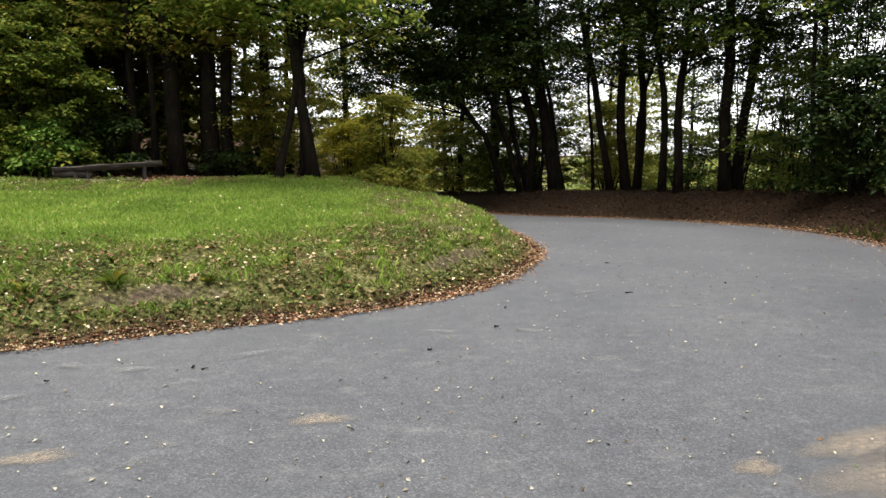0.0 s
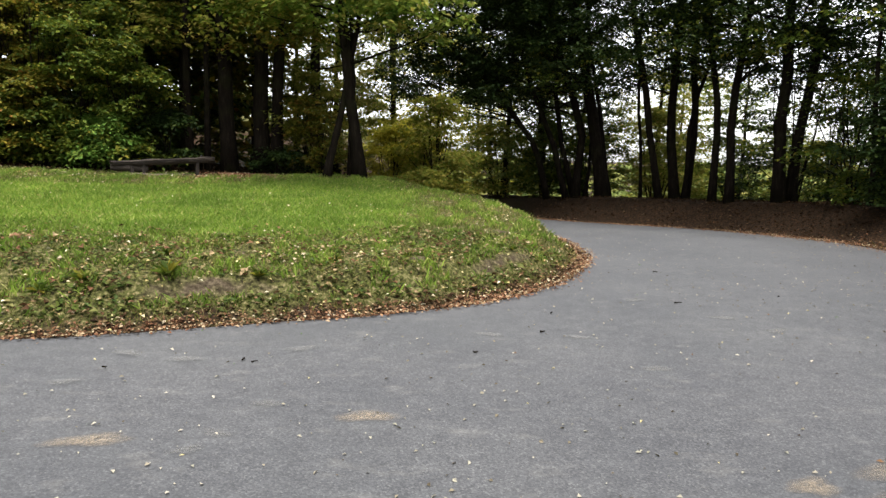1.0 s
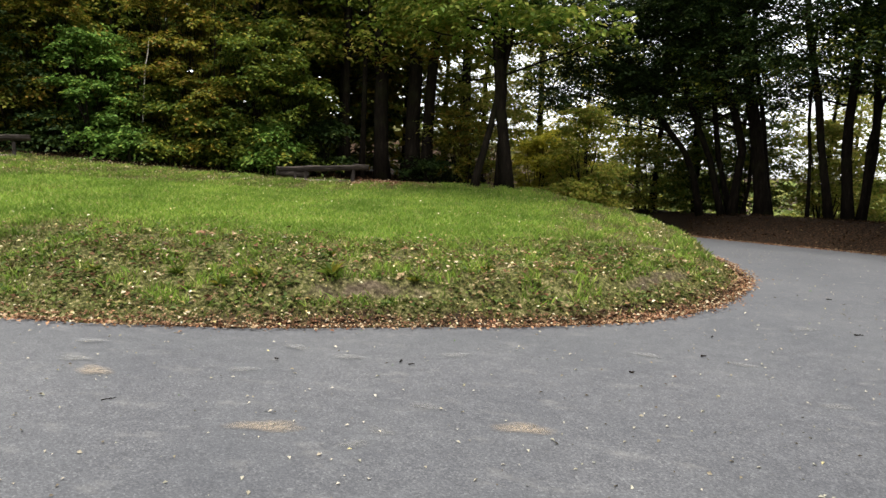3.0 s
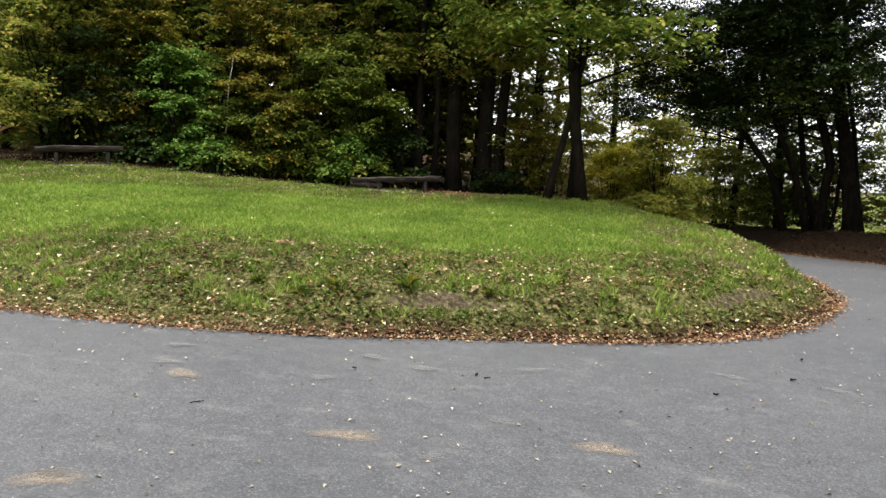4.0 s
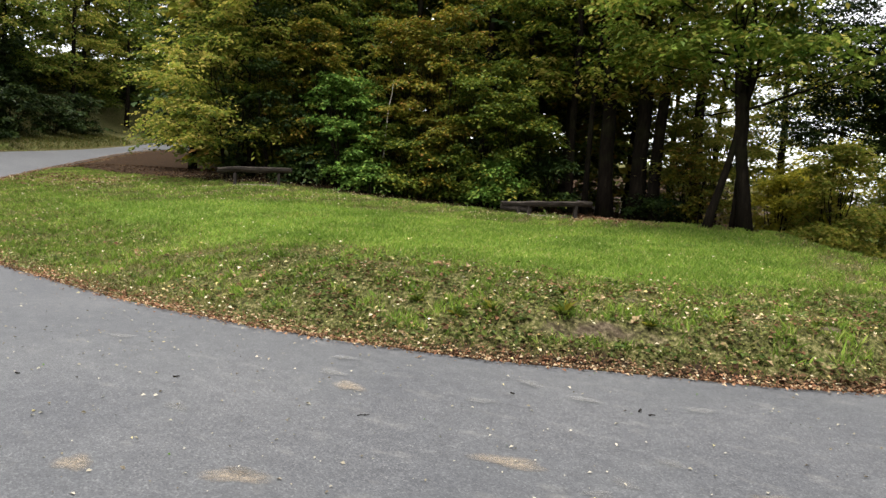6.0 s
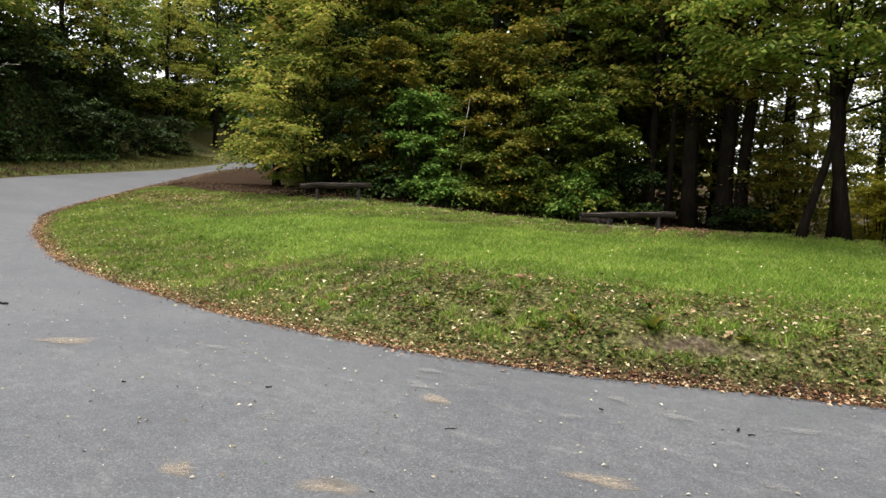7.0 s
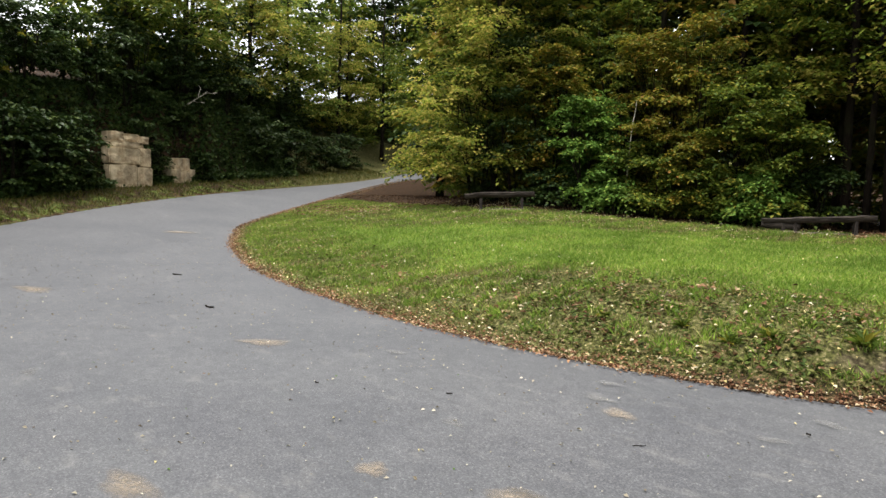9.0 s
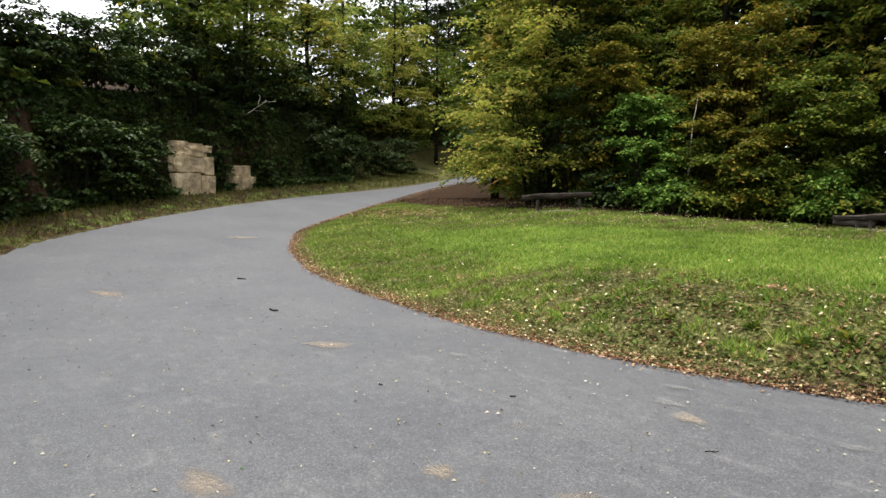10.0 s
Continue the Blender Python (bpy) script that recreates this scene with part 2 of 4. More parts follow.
def smin(a, b, k=0.12):
    h = np.clip(0.5 + 0.5 * (b - a) / k, 0, 1)
    return b * (1 - h) + a * h - k * h * (1 - h)


def terrain(x, y):
    """Height of the ground beside the road, and how dry and how mouldy its cover is."""
    x, y = np.asarray(x, float), np.asarray(y, float)
    di, do = curve_distance(x, y, IN), curve_distance(x, y, OUT)
    mound, road = inside(x, y, IN_POLY), inside(x, y, ROAD_POLY)
    rz = road_z(x, y)
    # the grassy island
    cx = np.clip(x, -16, 5)
    top = 0.2 - 0.035 * cx + 0.006 * np.clip(-8 - cx, 0, None) ** 2 + 0.02 * np.minimum(y, 18) + 0.04 * waves(x, y, 1.1, 3)
    top = np.maximum(top, rz + 0.02)
    top = np.where(x > -6, top - 0.30 * np.clip(y - 17.5, 0, 14) * step(x, -6.5, -4), top)
    top = top + 0.24 * np.exp(-((x + 3.3) / 2.6) ** 2 - ((y - 16.3) / 2.2) ** 2)
    slope = 0.15 + 0.3 * step(x, -9, -4.5) + 0.32 * step(x, -1.6, 0.6)
    rise = slope * np.clip(di - 0.25, 0, None) + 0.05 * step(di, 0.0, 0.25)
    lip = 0.13 * step(di, 0.46, 0.6) * step(x, -4.2, -3) * (1 - step(di, 0.8, 2.0))
    rough = 0.022 * waves(x, y, 5, 4) + 0.035 * waves(x, y, 11, 14) * (1 - step(di, 2.0, 4.0)) * step(x, -12, -6)
    isl = smin(rz + rise + lip, top, 0.25) + rough * step(di, 0.2, 0.8)
    # outer side: low bank on the valley side, rock bank on the hill side
    hill = step(-x, 13, 22)
    valley = step(x, -3, 4)
    low = 0.75 * step(do, 0.3, 2.0) + 0.1 * waves(x, y, 1.2, 5) * step(do, 0.5, 1.5) - 0.42 * np.clip(do - 4.0, 0, 26) * valley
    face = 2.5 + 0.5 * waves(x, y, 0.6, 8)
    gentle = step(y, 12, 19)
    high = 0.2 * step(do, 0, 1.2) + (3.5 - 1.6 * gentle) * step(do, face, face + 1.0 + 3 * gentle) + 0.07 * np.clip(do - face - 1, 0, 30)
    out = rz + low * (1 - hill) + high * hill
    z = np.where(mound, isl, out)
    edge = np.minimum(di, do)
    z = np.where(road, rz - 0.02 - 0.04 * step(edge, 0.3, 0.7), z)
    z = np.where(~road & (edge < 0.06), np.minimum(z, rz - 0.008), z)
    dry = np.where(mound, 1 - step(di, 1.5, 3.6) * 0.85, 0.5)
    dry = np.where(~mound, dry + 0.4 * hill * gentle, dry)
    dry = np.where(mound & (x < -9), dry * 0.5 + 0.1, dry)
    line = 12.3 + np.where(x < -16, -0.16, 0.62) * (np.minimum(x, -4) + 16)
    hedge = np.where(mound, step(y - line, -0.2, 0.8), 0)
    dry = np.where(mound, np.maximum(dry, 0.85 * step(y - line, -4.8, -2.8)), dry)
    mould = np.where(mound, np.maximum(hedge, 0.6 * (1 - step(di, 0.2, 0.5)) * step(x, -6, -3)), 0.56 + 0.4 * step(do, 0.5, 2.5) * (1 - hill * gentle) - 0.3 * hill * gentle + 0.35 * valley)
    return z, dry, mould


BARE = [(0.24, 9.97, 0.26), (-0.8, 7.38, 0.2), (-0.15, 8.1, 0.16), (-3.35, 8.2, 0.18), (-2.6, 7.0, 0.14), (-5.4, 6.5, 0.16)]


def bare_soil(x, y):
    """Where the turf is worn through: scuffed spots, and the scar under the overhanging sod."""
    x, y = np.asarray(x, float), np.asarray(y, float)
    di = curve_distance(x, y, IN)
    out = np.exp(-((di - 0.5 - 0.12 * waves(x, y, 3, 15)) / 0.1) ** 2) * 0.85 * step(x, -4.0, -2.6) * (1 - step(x, 0.2, 1.0)) * step(waves(x, y, 2.4, 16), -0.4, 0.1)
    for bx, by, r in BARE:
        out = np.maximum(out, np.exp(-((x - bx) ** 2 + 1.6 * (y - by) ** 2) / (r * r)))
    return np.where(inside(x, y, IN_POLY), out, 0)


def height(x, y):
    return float(terrain(np.array([x]), np.array([y]))[0][0])


def mesh_object(name, verts, faces, material, parent=None, smooth=False):
    me = bpy.data.meshes.new(name)
    me.from_pydata(np.asarray(verts).tolist(), [], np.asarray(faces).tolist() if not isinstance(faces, list) else faces)
    if smooth:
        me.polygons.foreach_set("use_smooth", [True] * len(me.polygons))
    me.materials.append(material)
    ob = new(name, me)
    ob.parent = parent
    return ob


def axis(stops):
    out = []
    for (a, b, d) in stops:
        out += list(np.arange(a, b, d))
    return np.array(out)


def build_ground():
    gx = axis([(-2600, -300, 500), (-300, -80, 40), (-80, -46, 3), (-46, -24, 0.36), (-24, -6, 0.3), (-6, 3, 0.15), (3, 12, 0.35), (12, 40, 2), (40, 300, 40), (300, 2700, 500)])
    gy = axis([(-2600, -300, 500), (-300, -40, 40), (-40, -8, 2), (-8, 3.6, 0.36), (3.6, 11, 0.14), (11, 20, 0.3), (20, 46, 0.7), (46, 100, 6), (100, 300, 40), (300, 2700, 500)])
    X, Y = np.meshgrid(gx, gy)
    z, dry, mould = terrain(X.ravel(), Y.ravel())
    far = np.hypot(X.ravel() + 8, Y.ravel() - 10)
    z = np.where(far > 90, np.clip(z, -11, 9), np.clip(z, -11, 12))
    n, m = len(gx), len(gy)
    i = (np.arange(m - 1)[:, None] * n + np.arange(n - 1)[None]).ravel()
    f = np.stack([i, i + 1, i + n + 1, i + n], 1)
    ob = mesh_object("ground", np.stack([X.ravel(), Y.ravel(), z], 1), f, TURF, smooth=True)
    for key, v in (("dry", dry), ("mould", mould), ("bare", bare_soil(X.ravel(), Y.ravel()))):
        a = ob.data.attributes.new(key, "FLOAT", "POINT")
        a.data.foreach_set("value", v.astype(np.float32))
    return tagged(ob, "sloping grass bank and leaf-strewn woodland ground", "ground", kind="structure")


def build_road():
    a, b = even(IN, 420), even(OUT, 420)
    # pair the stations by nearest progress so that the strip never folds
    k = 12
    rag = 0.05 * waves(np.arange(420) * 1.0, np.zeros(420), 0.9, 12)
    v = []
    for j in range(k + 1):
        t = j / k
        p = a * (1 - t) + b * t
        z = road_z(p[:, 0], p[:, 1]) + 0.02 * math.sin(math.pi * t)
        if j in (0, k):
            p = p + (rag[:, None] * np.array([1, 1]))
            z = z - 0.012
        v.append(np.stack([p[:, 0], p[:, 1], z], 1))
    v = np.array(v)
    drop = np.array([0, 0, 0.12])
    v = np.vstack([(v[0] - drop)[None], v[0][None], v, v[-1][None], (v[-1] - drop)[None]])
    m = v.shape[0]
    bands = np.array([r for r in range(m - 1) if r not in (1, m - 3)])
    i = (bands[:, None] * 420 + np.arange(419)[None]).ravel()
    f = np.stack([i, i + 420, i + 421, i + 1], 1)
    ob = mesh_object("road", v.reshape(-1, 3), f, ASPHALT, smooth=True)
    return tagged(ob, "grey asphalt hairpin road with sandy patches", "road", kind="structure")


build_ground()
build_road()


# ---------------------------------------------------------------- foliage tools
def leaf_quads(c, d, s, w, rng, fold=0.25):
    """Pointed folded leaves: centres c, axis d, length s, relative width w."""
    n = len(c)
    d = d / np.linalg.norm(d, axis=1)[:, None]
    up = np.stack([rng.normal(0, 0.36, n), rng.normal(0, 0.36, n), np.ones(n)], 1)
    side = np.cross(d, up)
    side /= np.linalg.norm(side, axis=1)[:, None] + 1e-9
    nor = np.cross(side, d)
    s = s[:, None]
    v = np.stack([c - d * s * 0.5, c + side * s * w * 0.5 + nor * s * fold * 0.3, c + d * s * 0.5 - nor * s * 0.12, c - side * s * w * 0.5 + nor * s * fold * 0.3], 1)
    return v.reshape(-1, 3), np.arange(4 * n).reshape(n, 4)


def sprays(centres, radii, rng, twigs, per, size, droop=0.35, flat=0.22):
    """Leafy twigs that start round each centre and fan out."""
    c = np.repeat(centres, twigs, axis=0)
    r = np.repeat(radii, twigs)
    n = len(c)
    a = rng.uniform(0, 2 * np.pi, n)
    el = rng.normal(0.1, flat, n)
    d = np.stack([np.cos(a) * np.cos(el), np.sin(a) * np.cos(el), np.sin(el)], 1)
    start = c + d * (r * rng.uniform(0.0, 0.45, n))[:, None]
    ln = r * rng.uniform(0.45, 0.9, n)
    t = np.tile((np.arange(per) + 0.5) / per, n) + rng.normal(0, 0.04, n * per)
    S, Dd, L = np.repeat(start, per, 0), np.repeat(d, per, 0), np.repeat(ln, per)
    p = S + Dd * (L * t)[:, None]
    p[:, 2] -= droop * L * t * t
    sd = np.where(np.arange(n * per) % 2 == 0, 1.0, -1.0)
    lat = np.stack([-Dd[:, 1], Dd[:, 0], np.zeros(n * per)], 1)
    ax = Dd * 0.6 + lat * sd[:, None] + rng.normal(0, 0.28, (n * per, 3))
    ax[:, 2] -= 0.35
    s = size * rng.uniform(0.6, 1.3, n * per)
    p = p + lat * (sd * s * 0.5)[:, None] + rng.normal(0, 0.03, p.shape)
    return p, ax, s


def tube(path, radii, sides=8, rough=0.0, rng=None):
    path = np.asarray(path, float)
    v, f = [], []
    for i, (p, r) in enumerate(zip(path, radii)):
        d = path[min(i + 1, len(path) - 1)] - path[max(i - 1, 0)]
        d /= np.linalg.norm(d) + 1e-9
        u = np.cross(d, (0, 1, 0.01) if abs(d[1]) < 0.9 else (1, 0, 0))
        u /= np.linalg.norm(u)
        w = np.cross(d, u)
        for k in range(sides):
            a = 2 * math.pi * k / sides
            q = r * (1 + (rng.uniform(-rough, rough) if rng is not None else 0))
            v.append(p + (u * math.cos(a) + w * math.sin(a)) * q)
    for i in range(len(path) - 1):
        for k in range(sides):
            f.append([i * sides + k, i * sides + (k + 1) % sides, (i + 1) * sides + (k + 1) % sides, (i + 1) * sides + k])
    f.append([k for k in range(sides)][::-1])
    f.append([(len(path) - 1) * sides + k for k in range(sides)])
    return v, f


def join_tubes(parts):
    V, F = [], []
    for v, f in parts:
        o = len(V)
        V += [tuple(q) for q in v]
        F += [[o + k for k in q] for q in f]
    return V, F


def wander(a, b, n, amp, rng):
    t = np.linspace(0, 1, n)[:, None]
    p = np.asarray(a, float) * (1 - t) + np.asarray(b, float) * t
    j = np.cumsum(rng.normal(0, amp, (n, 3)), axis=0)
    j -= j[0]
    return p + (j - j[-1] * t) * [1, 1, 0.4]


def tree(name, label, x, y, lean=(0, 0), tall=13.0, r=0.14, clumps=26, low=3.0, high=9.0, spread=2.2, radius=0.9, twigs=9, per=9,
         size=0.12, leaf=None, seed=0, extra=(), bend=0.0, group="", sink=0.15, toward=(0, 0), course=(), shade_canopy=27):
    """A tree: tapered trunk with limbs, and a crown of leafy sprays at the limbs' ends."""
    rng = np.random.RandomState(seed)
    z = height(x, y)
    root = new(name)
    root.location = (x, y, z)
    tagged(root, label, "tree", group)
    n = 14
    h = np.linspace(-sink, tall, n)
    path = np.stack([lean[0] * h + bend * (h / tall) ** 2 * 3, lean[1] * h, h], 1)
    if course:
        ch, cd = [0.0] + [c[0] for c in course], [0.0] + [c[1] for c in course]
        last = (cd[-1] - cd[-2]) / (ch[-1] - ch[-2])
        path[:, 0] = np.interp(h, ch, cd) + 0.35 * last * np.clip(h - ch[-1], 0, 4)
    path += np.cumsum(rng.normal(0, 0.035, (n, 3)), 0) * [1, 1, 0] * np.clip(h / 2, 0, 1)[:, None]
    rad = r * (1 - 0.75 * np.clip(h, 0, None) / tall) * (1 + 0.3 * np.exp(-np.clip(h, 0, None) / 0.25))
    parts = [tube(path, rad, 10, 0.06, rng)]
    hh = rng.uniform(low, high, clumps)
    ang = rng.uniform(0, 2 * np.pi, clumps)
    dist = spread * np.sqrt(rng.uniform(0.05, 1, clumps)) * (1 - 0.35 * np.clip((hh - low) / max(high - low, 0.1), 0, 1))
    ctr = np.stack([np.interp(hh, h, path[:, 0]) + np.cos(ang) * dist + toward[0] * dist, np.interp(hh, h, path[:, 1]) + np.sin(ang) * dist + toward[1] * dist, hh], 1)
    if len(extra):
        ctr = np.vstack([ctr, np.array(extra, float)])
    for c in ctr[::3]:
        reach = math.hypot(c[0] - np.interp(c[2], h, path[:, 0]), c[1] - np.interp(c[2], h, path[:, 1]))
        k = max(min(c[2] - 0.4 * reach * rng.uniform(0.5, 1.3), tall * 0.9), low * rng.uniform(0.72, 1.1), 0.4)
        s = [np.interp(k, h, path[:, 0]), np.interp(k, h, path[:, 1]), k]
        w = wander(s, c, 7, 0.11, rng)
        parts.append(tube(w, np.linspace(min(np.interp(k, h, rad) * 0.3, 0.04), 0.005, 7), 5))
    V, F = join_tubes(parts)
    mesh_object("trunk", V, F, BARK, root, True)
    if leaf is not None:
        rr = radius * rng.uniform(0.7, 1.25, len(ctr))
        p, ax, s = sprays(ctr, rr, rng, int(twigs * 1.8), per, size * 1.1)
        if shade_canopy:
            # mostly unseen upper crown, added to shade the ground and the lower boughs
            ca, cr = rng.uniform(0, 2 * np.pi, shade_canopy), 1.25 * spread * np.sqrt(rng.uniform(0.02, 1, shade_canopy))
            up = np.stack([path[-1, 0] * 0.8 + np.cos(ca) * cr, path[-1, 1] * 0.8 + np.sin(ca) * cr, rng.uniform(high + 1.4, tall + 2.5, shade_canopy)], 1)
            p2, ax2, s2 = sprays(up, rng.uniform(1.1, 1.7, shade_canopy), rng, 8, 6, 0.36)
            p, ax, s = np.vstack([p, p2]), np.vstack([ax, ax2]), np.concatenate([s, s2])
        v, f = leaf_quads(p, ax, s, 0.62, rng)
        mesh_object("crown", v, f, leaf, root)
    return root


def shrub(name, label, x, y, tall=4.0, wide=1.6, clumps=30, radius=0.6, twigs=9, per=9, size=0.1, leaf=None, seed=0, stems=5, low=0.15, group="", category="shrub"):
    rng = np.random.RandomState(seed)
    root = new(name)
    root.location = (x, y, height(x, y))
    tagged(root, label, category, group)
    hh = low + (tall - low) * rng.uniform(0, 1, clumps) ** 0.9
    ang = rng.uniform(0, 2 * np.pi, clumps)
    prof = np.sqrt(np.clip(1 - ((hh / tall - 0.42) / 0.68) ** 2, 0.08, 1))
    dist = wide * prof * np.sqrt(rng.uniform(0.1, 1, clumps))
    ctr = np.stack([np.cos(ang) * dist, np.sin(ang) * dist, hh], 1)
    parts = []
    for k in range(stems):
        a = rng.uniform(0, 6.28)
        tip = (math.cos(a) * wide * 0.5, math.sin(a) * wide * 0.5, tall * rng.uniform(0.7, 0.95))
        parts.append(tube(wander((math.cos(a) * 0.12, math.sin(a) * 0.12, -0.1), tip, 8, 0.05, rng), np.linspace(0.035, 0.008, 8), 6))
    for c in ctr[::2]:
        parts.append(tube(wander((c[0] * 0.3, c[1] * 0.3, c[2] * 0.6), c, 4, 0.04, rng), np.linspace(0.014, 0.005, 4), 4))
    V, F = join_tubes(parts)
    mesh_object("stem", V, F, BARK, root, True)
    p, ax, s = sprays(ctr, radius * rng.uniform(0.7, 1.2, clumps), rng, int(twigs * 1.8), per, size * 1.1)
    p[:, 2] = np.maximum(p[:, 2], 0.04)
    v, f = leaf_quads(p, ax, s, 0.66, rng)
    mesh_object("crown", v, f, leaf, root)
    return root


# ---------------------------------------------------------------- row of trees on the valley bank
G_ROW = "trees along the valley bank"
L_ROW = "dark-barked slender deciduous tree on the leaf-strewn roadside bank"
def bank_tree(k, x, y, r, *course, leaf=None, clumps=84):
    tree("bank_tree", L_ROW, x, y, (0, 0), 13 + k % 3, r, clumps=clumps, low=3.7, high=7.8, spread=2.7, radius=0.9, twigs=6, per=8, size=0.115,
         leaf=leaf or (LEAF_DARK_SHADE, LEAF_GREEN, LEAF_DARK_SHADE)[k % 3], seed=40 + k, group=G_ROW, course=course)


bank_tree(0, 2.91, 25.3, 0.115, (1.7, -0.55), (3.6, -1.45), (5.4, -2.07))
bank_tree(1, 3.25, 25.8, 0.105, (1.9, -0.5), (4.4, -0.82))
bank_tree(2, 3.15, 24.8, 0.15, (2.3, 0.03), (3.9, -0.51), (4.9, -0.95))
bank_tree(3, 4.1, 24.6, 0.24, (2.8, -0.47), (4.4, -0.74), (6.7, -1.24))
bank_tree(4, 4.4, 24.8, 0.085, (2.4, -0.42), (4.4, -0.74), (6.0, -1.1), clumps=20)
bank_tree(5, 5.51, 22.3, 0.125, (2.5, -0.54), (4.2, -0.81), (5.6, -1.12))
bank_tree(6, 6.02, 22.4, 0.165, (2.5, -0.29), (4.8, -0.32))
bank_tree(7, 6.42, 22.7, 0.135, (2.4, 0.25), (4.8, 0.05))
bank_tree(8, 6.25, 22.2, 0.07, (2.0, 0.05), (3.2, 0.3), (4.6, 0.75), clumps=16)
bank_tree(9, 6.56, 20.45, 0.115, (2.2, -0.05), (4.6, -0.42))
bank_tree(10, 6.84, 19.85, 0.13, (2.4, 0.08), (4.4, 0.3), clumps=110)
bank_tree(11, 7.82, 18.9, 0.17, (2.7, -0.08), (4.4, -0.1))
bank_tree(12, 8.2, 19.1, 0.15, (2.2, 0.06), (4.4, 0.32), clumps=130)
bank_tree(13, 8.6, 15.9, 0.055, (2.1, -0.03), (3.7, -0.1), clumps=24)
bank_tree(14, 9.5, 17.2, 0.08, (2.4, 0.1), (4.2, 0.0), clumps=24)
# two slim trees added so that their crowns shade the undergrowth
bank_tree(17, 10.3, 14.5, 0.09, (2.4, 0.1), (4.2, 0.2), clumps=40, leaf=LEAF_DARK_SHADE)
bank_tree(18, 11.3, 12.0, 0.1, (2.4, -0.1), (4.2, 0.0), clumps=40, leaf=LEAF_DARK_SHADE)
bank_tree(15, 5.2, 23.6, 0.06, (2.0, -0.05), (4.2, -0.3), clumps=16)
bank_tree(16, 3.5, 25.2, 0.06, (1.5, 0.3), (3.4, 0.1), clumps=16)
# the arching tree with the dense crown, its shade put into dark leaf colour
arch = np.random.RandomState(72)
tree("arching_tree", "arching tree with drooping branches over the bank, shade in its dark leaf colour", 2.32, 26.4, (-0.42, -0.03), 10, 0.13, course=((2.0, -0.58), (3.0, -1.34), (4.3, -2.25), (4.9, -3.4)), clumps=30, low=3.6, high=7.5, spread=2.0,
     radius=0.85, twigs=8, per=9, size=0.11, leaf=LEAF_DARK_SHADE, shade_canopy=0, seed=71,
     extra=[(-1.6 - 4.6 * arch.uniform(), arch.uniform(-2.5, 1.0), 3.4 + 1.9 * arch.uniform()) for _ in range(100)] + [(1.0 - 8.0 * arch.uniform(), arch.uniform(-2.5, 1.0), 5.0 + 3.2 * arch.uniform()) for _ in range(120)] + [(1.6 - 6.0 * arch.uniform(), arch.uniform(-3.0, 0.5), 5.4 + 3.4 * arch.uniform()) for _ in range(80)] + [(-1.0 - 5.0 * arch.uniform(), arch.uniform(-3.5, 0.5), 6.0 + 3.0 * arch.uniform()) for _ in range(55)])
for k, (x, y) in enumerate([(7.5, 31), (11, 31), (14.5, 30), (18, 28), (4.5, 33), (13, 24), (16.5, 22), (1.0, 36), (14.5, 17.5), (9.5, 36)]):
    tree("slope_tree", "leafy tree rooted on the slope below the bank", x, y, (0, 0), 9.5, 0.13, clumps=60, low=1.0, high=9.6 - 1.2 * (k % 3), spread=2.8, radius=1.15, twigs=8, per=8, size=0.16,
         leaf=(LEAF_YELLOW, LEAF_GREEN, LEAF_GREEN)[k % 3], shade_canopy=0, seed=440 + k, group="slope trees")
for k, (x, y, t, w, lf) in enumerate([(9.3, 15.4, 5.2, 1.7, 0), (10.2, 13.6, 5.6, 1.8, 0), (9.9, 11.6, 4.8, 1.6, 0), (10.6, 9.6, 5.0, 1.7, 0), (11.6, 16.6, 6.0, 2.0, 0), (12.5, 13.6, 6.4, 2.0, 0),
                                      (9.0, 17.6, 3.0, 1.3, 1), (12.0, 20.0, 6.0, 2.0, 1), (8.6, 14.2, 2.2, 0.9, 0), (9.0, 12.2, 1.9, 0.9, 0), (9.3, 21.6, 5.4, 1.9, 0), (11.2, 22.6, 6.0, 2.0, 0)]):
    shrub("hazel_shrub", "dark green bushy undergrowth beneath the bank trees", x, y, t * 1.15, w, 46, 0.75, 9, 9, 0.1, (LEAF_DARK_SHADE, LEAF_GREEN)[lf], 90 + k, group="bank undergrowth")
for k, (x, y, t, w, lf) in enumerate([(6.5, 27, 4.2, 1.7, 0), (9.3, 26, 4.6, 1.9, 1), (12.3, 26.5, 5.0, 2.0, 0), (4.2, 28.5, 3.4, 1.5, 1), (15.5, 25.5, 5.5, 2.2, 1), (8, 30, 6.0, 2.0, 0), (2.4, 29, 3.0, 1.4, 1), (0.6, 32, 3.2, 1.6, 0)]):
    shrub("slope_shrub", "yellowish green shrub on the slope beyond the bank", x, y, t, w, 60, 0.75, 7, 8, 0.14, (LEAF_YELLOW, LEAF_GREEN)[lf], 110 + k, group="slope shrubs")

# ---------------------------------------------------------------- trees and hedge behind the meadow
tree("maple_tree", "upright maple with light green lower branches at the meadow's edge", -3.13, 16.6, (-0.05, 0.0), 13, 0.15, course=((2.2, -0.27), (3.3, -0.33), (4.6, -0.5)), clumps=90, low=3.3, high=7.5, spread=3.0, radius=0.8,
     twigs=10, per=9, size=0.14, leaf=LEAF_MAPLE, shade_canopy=26, seed=5, toward=(-0.1, -0.35))
tree("maple_tree", "leaning thin maple trunk beside the upright one", -3.95, 16.45, (0.32, 0.04), 6.5, 0.1, course=((1.6, 0.39), (2.2, 0.5), (4.0, 0.72)), clumps=20, low=3.7, high=6.5, spread=1.5, radius=0.7, twigs=8, per=9, size=0.13,
     leaf=LEAF_FRESH, seed=6, toward=(-0.1, -0.5))
